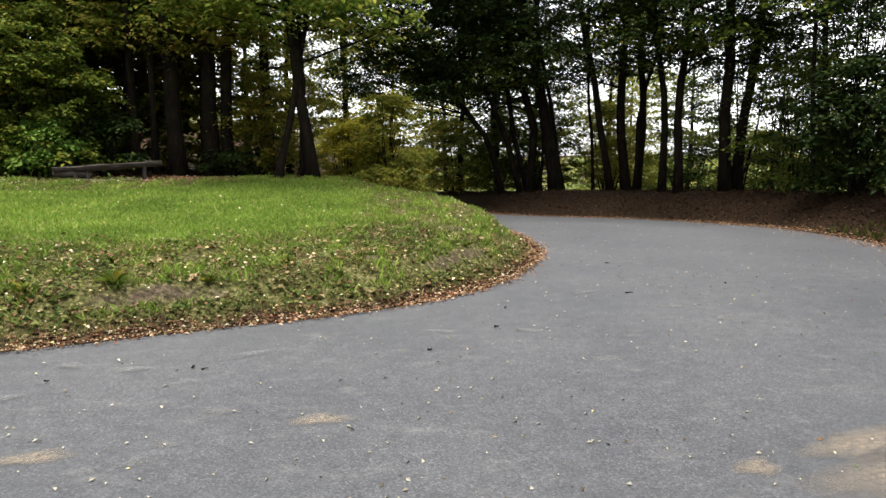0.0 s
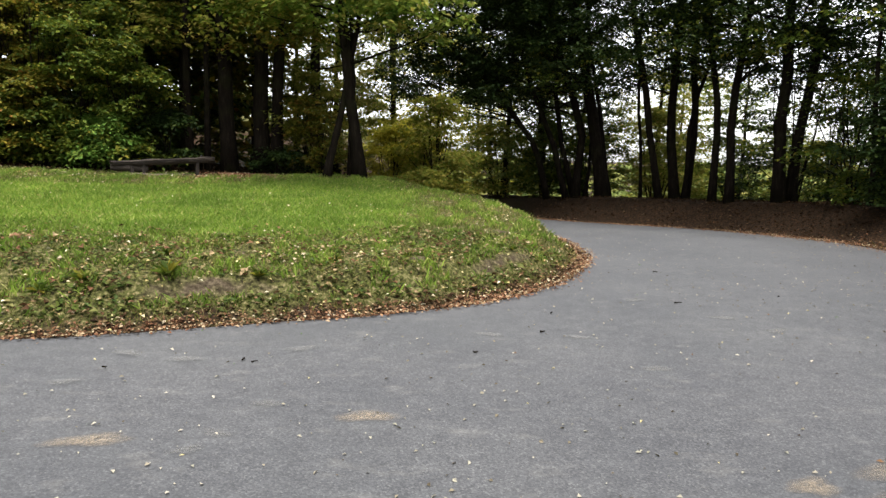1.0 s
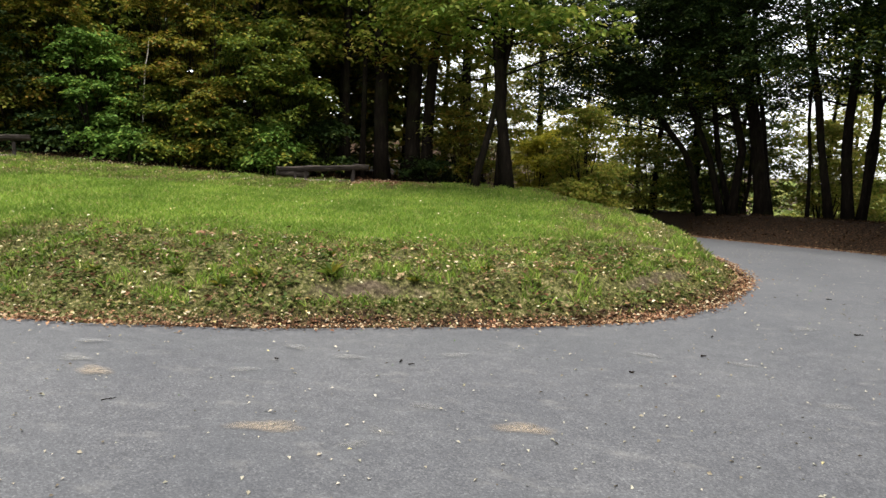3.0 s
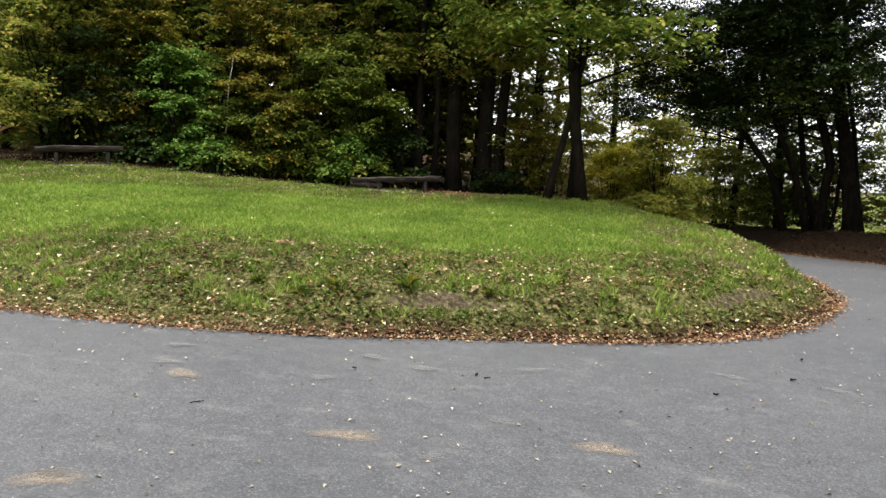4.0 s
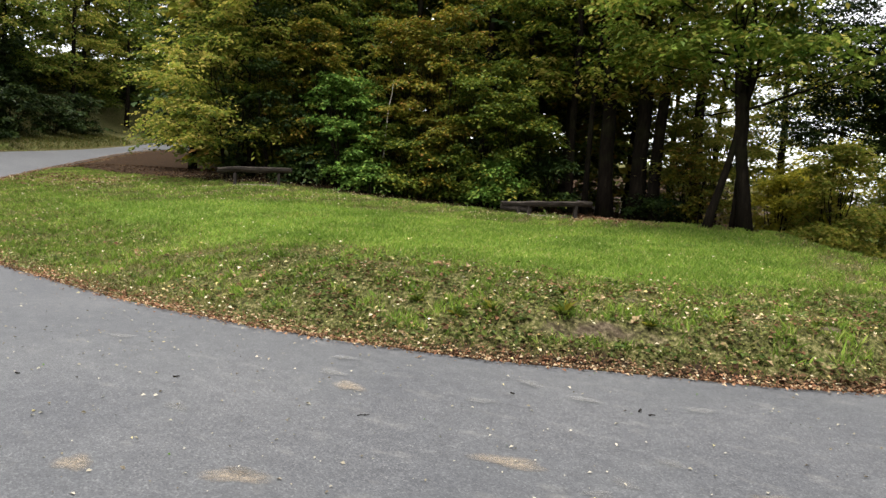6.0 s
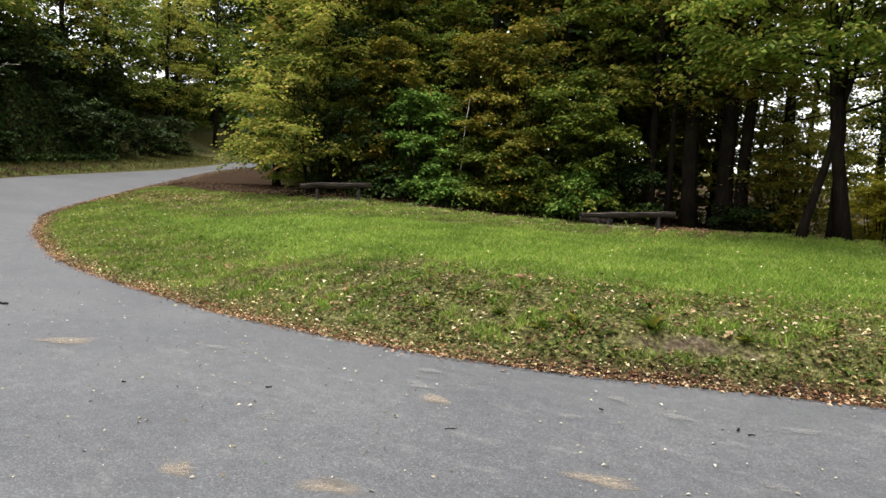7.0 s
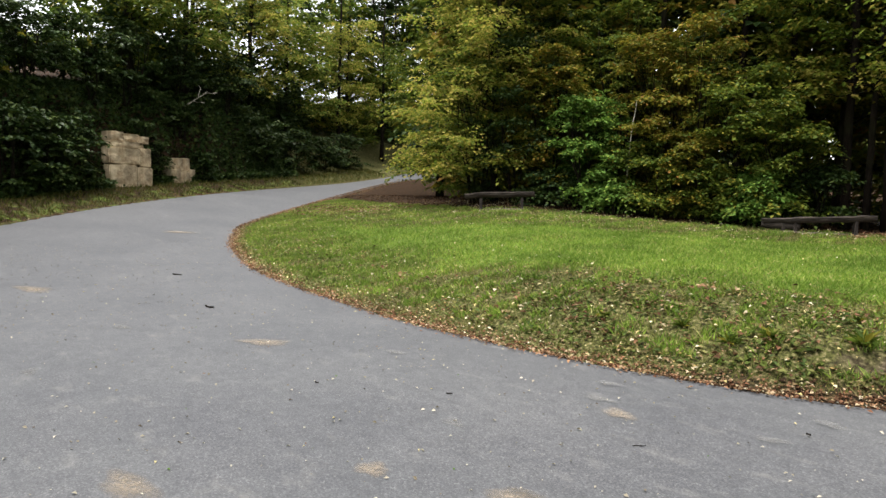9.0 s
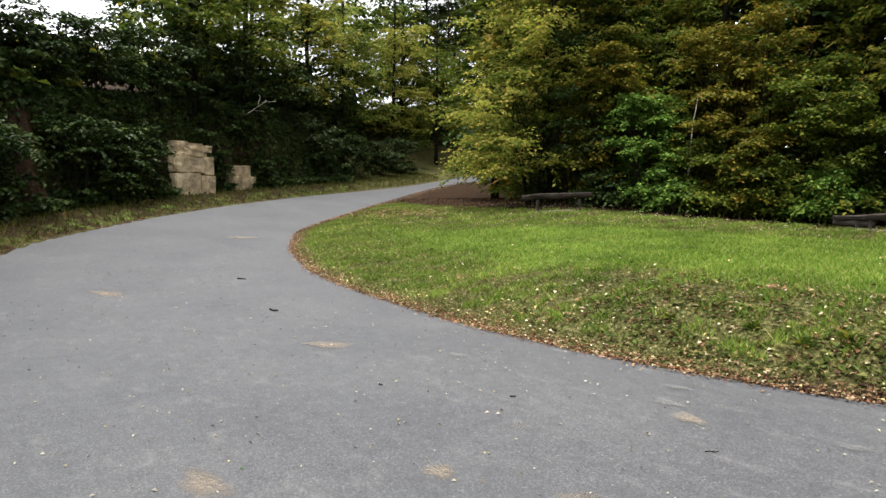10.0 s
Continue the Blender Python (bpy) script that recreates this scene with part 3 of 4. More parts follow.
tree("maple_tree", "thin straight trunk between the two larger maples", -3.45, 16.85, (0.0, 0.0), 8, 0.075, clumps=20, low=3.0, high=7.0, spread=1.6, radius=0.7, twigs=8, per=9, size=0.13,
     leaf=LEAF_YELLOW, seed=7, toward=(-0.3, -0.4))
for k, (x, y, r) in enumerate([(-7.73, 20.1, 0.25), (-8.76, 19.7, 0.13), (-8.32, 19.9, 0.1), (-6.9, 20.5, 0.26), (-9.5, 21.0, 0.16), (-6.45, 20.6, 0.2), (-7.2, 21.6, 0.14), (-10.6, 20.0, 0.12), (-12.4, 20.4, 0.14), (-14.5, 19.5, 0.13), (-6.0, 24.0, 0.2)]):
    tree("forest_tree", "tall dark forest trunk behind the hedge", x, y, (0.02 * (k % 3 - 1), 0.0), 14, r, clumps=26, low=3.6, high=9.5, spread=2.2, radius=0.95, twigs=8, per=8, size=0.15,
         leaf=(LEAF_OLIVE, LEAF_GREEN, LEAF_YELLOW)[k % 3], seed=20 + k, group="forest trees")
HEDGE = [  # x, y, height, half width, leaf, clumps
    (-14.15, 15.3, 3.3, 1.0, LEAF_FRESH, 46), (-13.0, 16.9, 5.2, 1.4, LEAF_OLIVE, 60), (-11.8, 17.0, 5.6, 1.4, LEAF_OLIVE, 66), (-10.6, 17.4, 4.4, 1.3, LEAF_GREEN, 60),
    (-9.6, 17.7, 3.2, 1.1, LEAF_GREEN, 46), (-12.4, 16.2, 2.2, 1.0, LEAF_GREEN, 40), (-11.2, 16.7, 1.6, 0.9, LEAF_GREEN, 34), (-10.0, 17.1, 1.4, 0.8, LEAF_FRESH, 30), (-15.4, 15.0, 4.6, 1.3, LEAF_OLIVE, 50)]
HEDGE_ENDS = [
    (-16.2, 14.4, 5.0, 1.4, LEAF_DARK_SHADE, 50), (-17.4, 13.8, 4.6, 1.4, LEAF_GREEN, 44), (-15.0, 17.4, 6.5, 1.7, LEAF_GREEN, 60), (-16.8, 16.4, 7.0, 1.8, LEAF_GREEN, 60), (-13.2, 15.5, 0.9, 0.7, LEAF_FRESH, 18),
    (-14.9, 14.6, 1.0, 0.7, LEAF_DARK_SHADE, 18), (-8.9, 18.3, 1.6, 0.8, LEAF_DARK_SHADE, 24), (-6.2, 20.2, 0.7, 0.7, LEAF_DARK_SHADE, 16), (-5.2, 20.6, 2.8, 1.0, LEAF_OLIVE, 22),
    (-5.6, 21.5, 3.6, 1.3, LEAF_YELLOW, 40), (-1.65, 20.8, 3.5, 1.05, LEAF_YELLOW, 62), (-1.9, 18.9, 0.8, 0.6, LEAF_YELLOW, 16), (-3.3, 25.0, 4.2, 1.5, LEAF_GOLD_LIT, 66), (-6.0, 27.5, 5.0, 1.6, LEAF_YELLOW, 50), (-2.3, 22.9, 3.6, 0.9, LEAF_GOLD_LIT, 46), (-3.1, 21.8, 3.0, 0.8, LEAF_GOLD_LIT, 40)]
for k, (x, y, t, w, lf, n) in enumerate(HEDGE + HEDGE_ENDS):
    what = {"leaf_fresh": "fresh green", "leaf_olive": "olive and russet autumn", "leaf_green": "mid green", "leaf_dark_shade": "dark green", "leaf_yellow": "yellow-green autumn", "leaf_gold_lit": "backlight-brightened golden yellow autumn"}[lf.name]
    shrub("shrub", what + " leafy shrub at the meadow's edge", x, y, t, w, n, 0.58, 10, 9, 0.105, lf, 150 + k, group="shrubs behind the meadow")
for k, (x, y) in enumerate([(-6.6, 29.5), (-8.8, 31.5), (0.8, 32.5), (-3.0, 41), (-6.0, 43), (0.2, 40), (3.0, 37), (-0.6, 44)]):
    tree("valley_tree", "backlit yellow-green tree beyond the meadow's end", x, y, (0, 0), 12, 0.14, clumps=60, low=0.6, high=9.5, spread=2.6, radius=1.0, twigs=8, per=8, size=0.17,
         leaf=(LEAF_YELLOW, LEAF_YELLOW, LEAF_HAZED, LEAF_GOLD_LIT)[k % 4], shade_canopy=0, seed=460 + k, group="valley trees")
tree("bank_tree", L_ROW, 2.4, 29.5, (-0.05, 0.0), 13, 0.15, clumps=70, low=3.5, high=9.5, spread=3.4, radius=1.0, twigs=8, per=8, size=0.14, leaf=LEAF_DARK_SHADE, seed=60, group=G_ROW)
# yellow-leaved tree that hangs over the second bench
tree("hazel_tree", "yellow-green tree with branches hanging over the log bench", -17.7, 14.9, (0.03, -0.04), 12, 0.13, clumps=140, low=1.2, high=9.5, spread=2.8, radius=0.9, twigs=10, per=9, size=0.12,
     leaf=LEAF_YELLOW, shade_canopy=0, seed=9, toward=(0.15, -0.25), extra=[(1.1, -2.8, 1.0), (0.6, -2.7, 1.4), (1.4, -2.5, 1.7), (0.0, -2.7, 1.3), (-0.6, -2.4, 1.8), (0.3, -2.9, 0.9), (-0.9, -2.6, 1.3)])
for k, (x, y) in enumerate([(-19.5, 18.5), (-21.3, 17.6), (-24, 19.5), (-27.5, 20), (-31, 25), (-34.5, 28.5), (-17, 21), (-21, 23), (-12, 24), (-9, 26), (-14.5, 26), (-26, 26), (-37.5, 34), (-4.5, 33)]):
    tree("forest_tree", "leafy deciduous forest tree with low branches", x, y, (0, 0), 15, 0.18, clumps=46, low=0.8, high=11, spread=2.9, radius=1.3, twigs=8, per=8, size=0.2,
         leaf=(LEAF_GREEN, LEAF_YELLOW, LEAF_DARK_SHADE, LEAF_GREEN)[k % 4], seed=300 + k, group="forest trees")
for k, (x, y) in enumerate([(-34.5, 7.5), (-36.5, 10.5), (-40.5, 15.5), (-44.5, 19.5), (-48, 25.5), (-50.5, 31), (-52, 38), (-44.5, 50), (-40, 46), (-28, -6.5), (-50, 45), (-47.5, 22), (-53, 29), (-46, 16), (-42, 12.5), (-55, 35), (-39, 9.5)]):
    tree("hillside_tree", "leafy tree on top of the ivy-covered rock bank", x, y, (0.02, 0), 13, 0.17, clumps=54, low=1.5, high=9.5, spread=2.9, radius=1.2, twigs=8, per=8, size=0.19,
         leaf=(LEAF_GREEN, LEAF_MAPLE, LEAF_YELLOW, LEAF_MAPLE, LEAF_YELLOW)[k % 5], shade_canopy=0, seed=340 + k, group="hillside trees")
for k, (x, y, t) in enumerate([(-27.8, 1.2, 2.8), (-28.9, 2.6, 2.8), (-30.8, 4.4, 3.4), (-32.0, 7.0, 3.2), (-33.6, 9.2, 3.0), (-26.4, -0.8, 3.8), (-24.6, -2.4, 3.6), (-35.0, 12.0, 2.6), (-22.5, -3.6, 3.4), (-36.4, 14.5, 2.4), (-38.3, 17.2, 2.4), (-40.6, 20.4, 2.2), (-43.2, 23.4, 2.4), (-37.5, 11.5, 3.6), (-40.0, 15.0, 3.6), (-43.0, 18.5, 3.6),
                               (-22.0, -1.6, 2.0), (-23.4, -0.6, 2.2), (-25.9, 1.7, 2.8), (-27.0, 2.8, 2.8), (-28.3, 3.9, 2.6)]):
    shrub("bank_shrub", "dark shrub growing on the ivy-covered rock bank", x, y, t, 1.3, 36, 0.7, 5, 9, 0.165, (LEAF_DARK_SHADE, LEAF_IVY)[k % 2], 380 + k, group="rock bank shrubs")
for k, (x, y, t, w) in enumerate([(-31.0, 7.55, 2.0, 0.5), (-32.3, 9.9, 1.3, 0.5), (-32.6, 8.9, 1.5, 0.6), (-30.5, 6.9, 2.6, 0.4), (-31.2, 5.5, 1.7, 0.8), (-31.4, 6.5, 1.5, 0.7), (-29.9, 4.9, 2.6, 0.5)]):
    shrub("bank_shrub", "dark ivy thicket between the sandstone blocks", x, y, t, w, 20, 0.4, 6, 9, 0.13, (LEAF_IVY, LEAF_DARK_SHADE)[k % 2], 520 + k, group="rock bank shrubs")
for k, (x, y) in enumerate([(-59, 35), (-56, 39.5), (-63, 41), (-57, 31.5), (-52, 42), (-61, 46)]):
    tree("hillside_tree", "tall shaded tree where the road leaves the woods", x, y, (0.01, 0), 19, 0.24, clumps=62, low=1.5, high=17, spread=3.6, radius=1.9, twigs=8, per=7, size=0.4,
         leaf=(LEAF_DARK_SHADE, LEAF_GREEN)[k % 2], seed=480 + k, group="hillside trees")
# unseen trees added behind the viewpoint to close the place and shade it
for k, (x, y) in enumerate([(9, 2), (6, -4), (1, -7), (-5, -9), (-11, -9), (-17, -9.5), (-22, -9)]):
    tree("unseen_shade_tree", "unseen tall tree added behind the viewpoint to shade the road", x, y, (0, 0), 13, 0.2, clumps=30, low=3, high=11, spread=3.0, radius=1.6, twigs=7, per=7, size=0.32,
         leaf=LEAF_GREEN, shade_canopy=26, seed=400 + k, group="roadside trees")


def far_woods():
    rng = np.random.RandomState(77)
    ctr, rad = [], []
    for k in range(48):
        a = radians(rng.uniform(-62, 50))
        d = rng.uniform(70, 170)
        x, y = d * math.sin(a), d * math.cos(a)
        base = -11.0 if a > -0.25 else 2.0
        for j in range(16):
            ctr.append((x + rng.normal(0, 2.5), y + rng.normal(0, 2.5), base + rng.uniform(0.5, 9 + 3 * (a < -0.25))))
            rad.append(3.0)
    for k in range(46):
        a, d = radians(rng.uniform(-4, 46)), rng.uniform(44, 85)
        for j in range(9):
            ctr.append((d * math.sin(a) + rng.normal(0, 2.0), d * math.cos(a) + rng.normal(0, 2.0), -10.5 + rng.uniform(0.5, 11.5)))
            rad.append(2.4)
    # haze comes from the pale leaf colour; there is no mist
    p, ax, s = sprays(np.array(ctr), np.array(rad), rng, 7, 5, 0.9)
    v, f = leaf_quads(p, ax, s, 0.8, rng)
    return tagged(mesh_object("distant_woods", v, f, LEAF_HAZED), "distant woodland across the valley, haze put into its pale leaf colour", "woods", kind="stuff")


far_woods()


def woodland():
    """Leafy depth of the forest behind the hedge and above the rock bank."""
    rng = np.random.RandomState(78)
    x, y = rng.uniform(-40, -4, 2900), rng.uniform(16, 38, 2900)
    ok = inside(x, y, IN_POLY) & (curve_distance(x, y, IN) > 4.2) & (y > np.where(x < -4, 0.62 * (x + 16) + 17.2, 99)) & ~((x > -7.5) & (y < 27))
    x, y = x[ok], y[ok]
    z = terrain(x, y)[0] + rng.uniform(0.3, 11, len(x))
    cut = len(x) // 3
    sets = [(x[:cut], y[:cut], z[:cut], LEAF_GREEN), (x[cut:2 * cut], y[cut:2 * cut], z[cut:2 * cut], LEAF_DARK_SHADE), (x[2 * cut:], y[2 * cut:], z[2 * cut:], LEAF_OLIVE)]
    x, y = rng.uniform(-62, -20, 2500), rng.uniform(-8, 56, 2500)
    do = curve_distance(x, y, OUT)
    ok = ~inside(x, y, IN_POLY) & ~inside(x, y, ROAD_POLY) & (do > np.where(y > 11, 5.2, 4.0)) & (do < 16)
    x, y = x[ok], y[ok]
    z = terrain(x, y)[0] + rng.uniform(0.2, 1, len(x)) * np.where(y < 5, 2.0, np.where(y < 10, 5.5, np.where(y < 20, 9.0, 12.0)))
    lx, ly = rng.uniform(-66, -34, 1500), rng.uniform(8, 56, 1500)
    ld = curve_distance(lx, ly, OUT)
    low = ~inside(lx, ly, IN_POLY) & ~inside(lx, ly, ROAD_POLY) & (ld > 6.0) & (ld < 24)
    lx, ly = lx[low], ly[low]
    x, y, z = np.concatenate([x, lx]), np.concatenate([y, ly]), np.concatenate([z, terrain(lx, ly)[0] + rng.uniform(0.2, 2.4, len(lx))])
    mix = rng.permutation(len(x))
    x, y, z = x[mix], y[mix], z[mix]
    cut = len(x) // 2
    sets += [(x[:cut], y[:cut], z[:cut], LEAF_GREEN), (x[cut:], y[cut:], z[cut:], LEAF_DARK_SHADE)]
    # the darkest sets carry forest shade in their leaf colour
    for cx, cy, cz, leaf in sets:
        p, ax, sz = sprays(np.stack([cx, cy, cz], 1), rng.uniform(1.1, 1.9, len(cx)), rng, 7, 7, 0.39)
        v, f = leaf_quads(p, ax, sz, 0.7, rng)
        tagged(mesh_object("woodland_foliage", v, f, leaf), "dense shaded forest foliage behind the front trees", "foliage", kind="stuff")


woodland()


# ---------------------------------------------------------------- benches
def beam(lx, ly, lz, seed, worn=0.012, cuts=14):
    """A rough-hewn beam along x with worn edges."""
    rng = np.random.RandomState(seed)
    prof = []
    b = min(ly, lz) * 0.16
    for sx, sz in ((-1, -1), (1, -1), (1, 1), (-1, 1)):
        y, z = sx * ly / 2, sz * lz / 2
        prof += [(y, z - sz * b), (y - sx * b, z)] if sx * sz > 0 else [(y - sx * b, z), (y, z - sz * b)]
    prof = np.array(prof)
    xs = np.linspace(-lx / 2, lx / 2, cuts)
    v = []
    for x in xs:
        q = prof * (1 + rng.normal(0, worn * 2, (8, 1))) + rng.normal(0, worn * 0.3, 2)
        v += [(x + rng.normal(0, worn) * 0.5, a, c) for a, c in q]
    f = [[i * 8 + k, i * 8 + (k + 1) % 8, (i + 1) * 8 + (k + 1) % 8, (i + 1) * 8 + k] for i in range(cuts - 1) for k in range(8)]
    f += [list(range(8))[::-1], [(cuts - 1) * 8 + k for k in range(8)]]
    return v, f


def half_log(ln, wide, thick, seed, cuts=18):
    """A split log along x: flat worn top, rounded underside, chamfered upper edges."""
    rng = np.random.RandomState(seed)
    ang = np.linspace(0, math.pi, 9)
    prof = [(wide / 2 - 0.015, 0.0), (-wide / 2 + 0.015, 0.0)] + [(-math.cos(q) * wide / 2, -0.02 - math.sin(q) ** 0.8 * (thick - 0.02)) for q in ang]
    prof = np.array(prof)
    m = len(prof)
    bow = np.cumsum(rng.normal(0, 0.006, (cuts, 2)), 0)
    v = []
    for i, x in enumerate(np.linspace(-ln / 2, ln / 2, cuts)):
        taper = 1 + 0.06 * math.sin(i * 0.7 + seed)
        q = prof * taper + bow[i] + rng.normal(0, 0.004, prof.shape)
        v += [(x + rng.normal(0, 0.02) * (i in (0, cuts - 1)), p, r) for p, r in q]
    f = [[i * m + k, i * m + (k + 1) % m, (i + 1) * m + (k + 1) % m, (i + 1) * m + k] for i in range(cuts - 1) for k in range(m)]
    f += [list(range(m))[::-1], [(cuts - 1) * m + k for k in range(m)]]
    return v, f


def bench(label, x0, y0, x1, y1, seat_z0, seat_z1, seed, legs, log_at=None):
    cx, cy = (x0 + x1) / 2, (y0 + y1) / 2
    ln = math.hypot(x1 - x0, y1 - y0)
    g = height(cx, cy)
    root = new("log_bench")
    root.matrix_world = pose(cx, cy, g, 0, 0, math.degrees(math.atan2(y1 - y0, x1 - x0)))
    tagged(root, label, "bench", "log benches")
    tilt = math.atan2(seat_z1 - seat_z0, ln)
    mid = (seat_z0 + seat_z1) / 2 - g
    v, f = half_log(ln, 0.34, 0.15, seed)
    seat = mesh_object("seat", v, f, WOOD, root)
    seat.location, seat.rotation_euler = (0, 0, mid), (0, -tilt, 0)
    for sx in legs:
        for sy in (-0.09, 0.09):
            lx = sx * ln
            gz = float(height(cx + (x1 - x0) * sx, cy + (y1 - y0) * sx)) - g
            hgt = mid - 0.14 + math.tan(tilt) * lx - gz + 0.12
            v, f = beam(hgt, 0.075, 0.075, seed + 5, cuts=5)
            leg = mesh_object("leg", v, f, WOOD, root)
            leg.location, leg.rotation_euler = (lx, sy, gz - 0.12 + hgt / 2), (0, radians(90), 0)
    if log_at is not None:
        gz = float(height(cx + (x1 - x0) * log_at, cy + (y1 - y0) * log_at)) - g
        v, f = tube(wander((-0.42, 0, 0), (0.42, 0, 0), 7, 0.008, np.random.RandomState(seed)), [0.085, 0.09, 0.088, 0.092, 0.088, 0.085, 0.08], 10, 0.05, np.random.RandomState(seed))
        log = mesh_object("support_log", v, f, WOOD, root, True)
        log.location = (log_at * ln, -0.02, gz + 0.16)
        log.rotation_euler = (0, radians(4), 0)
    return root


bench("weathered grey split-log bench on bare trodden ground", -9.12, 16.02, -7.12, 17.34, 1.18, 1.34, 3, (-0.31, -0.2, 0.33), -0.33)
bench("dark weathered split-log bench under overhanging branches", -15.64, 11.97, -14.26, 13.34, 1.61, 1.69, 8, (-0.26, 0.33))


# ---------------------------------------------------------------- sandstone outcrops in the hill-side bank
def block(w, d, h, seed):
    bm = bmesh.new()
    bmesh.ops.create_cube(bm, size=1.0)
    bmesh.ops.bevel(bm, geom=bm.edges[:], offset=0.035, segments=2, affect="EDGES")
    bmesh.ops.subdivide_edges(bm, edges=[e for e in bm.edges if e.calc_length() > 0.4], cuts=3, use_grid_fill=True)
    for v in bm.verts:
        q = v.co * 2.3 + Vector((seed * 3.1, seed * 1.7, 0))
        v.co += noise.noise_vector(q) * 0.03 + noise.noise_vector(q * 3.0) * 0.02
        v.co = Vector((v.co.x * w, v.co.y * d, v.co.z * h))
    me = bpy.data.meshes.new("block")
    bm.to_mesh(me)
    bm.free()
    me.materials.append(STONE)
    return me


def outcrop(label, x, y, z, turn, rows, seed):
    root = new("rock_outcrop")
    root.matrix_world = pose(x, y, z, 0, 0, turn)
    tagged(root, label, "rock", "sandstone outcrops")
    k = seed
    for (bx, bz, w, h, dy) in rows:
        k += 1
        ob = new("block", block(w, 1.1, h, k))
        ob.parent = root
        ob.location = (bx, dy, bz)
        ob.rotation_euler = (0, radians((k * 37 % 7) - 3) * 0.3, radians((k * 53 % 9) - 4) * 0.5)


outcrop("pale jointed sandstone block face in the ivy bank", -29.9, 6.2, 1.4, 109, [(-0.42, 0.55, 1.12, 1.06, 0.0), (0.5, 0.5, 0.68, 1.0, 0.05), (-0.34, 1.4, 1.3, 0.62, 0.02), (0.56, 1.38, 0.5, 0.74, 0.08),
        (-0.3, 1.85, 1.2, 0.26, 0.06), (0.45, 1.83, 0.3, 0.2, 0.25), (-0.62, 2.16, 0.5, 0.36, 0.1), (0.0, 2.14, 0.7, 0.3, 0.2), (0.52, 2.08, 0.42, 0.28, 0.14)], 3)
outcrop("small broken sandstone outcrop half hidden by ivy", -31.95, 8.7, 1.6, 116, [(-0.42, 0.4, 0.5, 0.9, 0.05), (0.08, 0.35, 0.46, 0.8, 0.0), (0.55, 0.42, 0.4, 0.9, 0.15), (-0.2, 1.05, 0.5, 0.55, 0.12), (0.28, 1.05, 0.4, 0.6, 0.2)], 20)
outcrop("mossy sandstone outcrop beside dark bushes", -25.35, -0.1, 2.3, 125, [(-0.3, 0.3, 0.6, 0.7, 0.0), (0.35, 0.25, 0.6, 0.6, 0.1), (-0.15, 0.85, 0.7, 0.4, 0.1), (0.4, 0.75, 0.4, 0.4, 0.2)], 33)


def dead_branch():
    rng = np.random.RandomState(4)
    tips = [((0, 0, 0), (0.5, 1.5, 1.2)), ((0.3, 0.9, 0.75), (0.1, 1.0, 1.6)), ((0.2, 0.5, 0.4), (0.5, 1.3, 0.3)), ((0.4, 1.2, 1.0), (0.9, 2.1, 1.1))]
    V, F = join_tubes([tube(wander(a, b, 6, 0.06, rng), np.linspace(0.05 - 0.02 * (i > 0), 0.015, 6), 6) for i, (a, b) in enumerate(tips)])
    x, y = -32.75, 9.3
    root = tree("dead_tree", "broken dead tree with pale bare branches on the bank", x, y, (0.05, 0.02), 1.7, 0.06, clumps=4, low=0.9, high=1.6, spread=0.5, leaf=None, seed=8)
    ob = mesh_object("dead_branch", V, F, PALE_WOOD, root, True)
    ob.location = (0.1, 0.0, 1.4)
    ob.scale = (0.62, 0.62, 0.62)


def pale_wood():
    m, n, l, b = mat("bleached_wood", 0.85)
    f = noise_node(n, l, 9.0, 5.0, 0.6, obj_coord(n))
    l.new(ramp(n, l, f, [(0.3, (0.25, 0.22, 0.18)), (0.7, (0.5, 0.46, 0.4))]), b.inputs["Base Color"])
    return m


PALE_WOOD = pale_wood()
dead_branch()
bare = shrub("shrub", "thin sapling with a pale bare stem", -13.3, 15.9, 3.6, 0.5, 6, 0.3, 5, 5, 0.09, LEAF_OLIVE, 222, 1, 2.0, "shrubs behind the meadow")
V, F = join_tubes([tube(wander((0, 0, 0), (0.35, 0.1, 3.3), 9, 0.08, np.random.RandomState(2)), np.linspace(0.028, 0.01, 9), 6)])
mesh_object("bare_stem", V, F, PALE_WOOD, bare, True)


# ---------------------------------------------------------------- ground cover
def scatter(count, box, rng):
    return rng.uniform(box[0], box[1], count), rng.uniform(box[2], box[3], count)


def blades(name, label, x, y, hgt, material, rng, wide=0.007):
    z = terrain(x, y)[0]
    n = len(x)
    a = rng.uniform(0, 6.28, n)
    lean = rng.normal(0, 0.45, (n, 2)) * hgt[:, None]
    w = wide * rng.uniform(0.6, 1.5, n)
    dx, dy = np.cos(a) * w, np.sin(a) * w
    base = z - 0.01
    v = np.stack([np.stack([x - dx, y - dy, base], 1), np.stack([x + dx, y + dy, base], 1),
                  np.stack([x + lean[:, 0] * 0.45 + dx * 0.6, y + lean[:, 1] * 0.45 + dy * 0.6, base + hgt * 0.62], 1),
                  np.stack([x + lean[:, 0], y + lean[:, 1], base + hgt], 1)], 1)
    i = np.arange(n)[:, None] * 4
    f = np.vstack([i + [0, 1, 2], i + [0, 2, 3]])
    return tagged(mesh_object(name, v.reshape(-1, 3), f, material), label, "grass", kind="stuff")


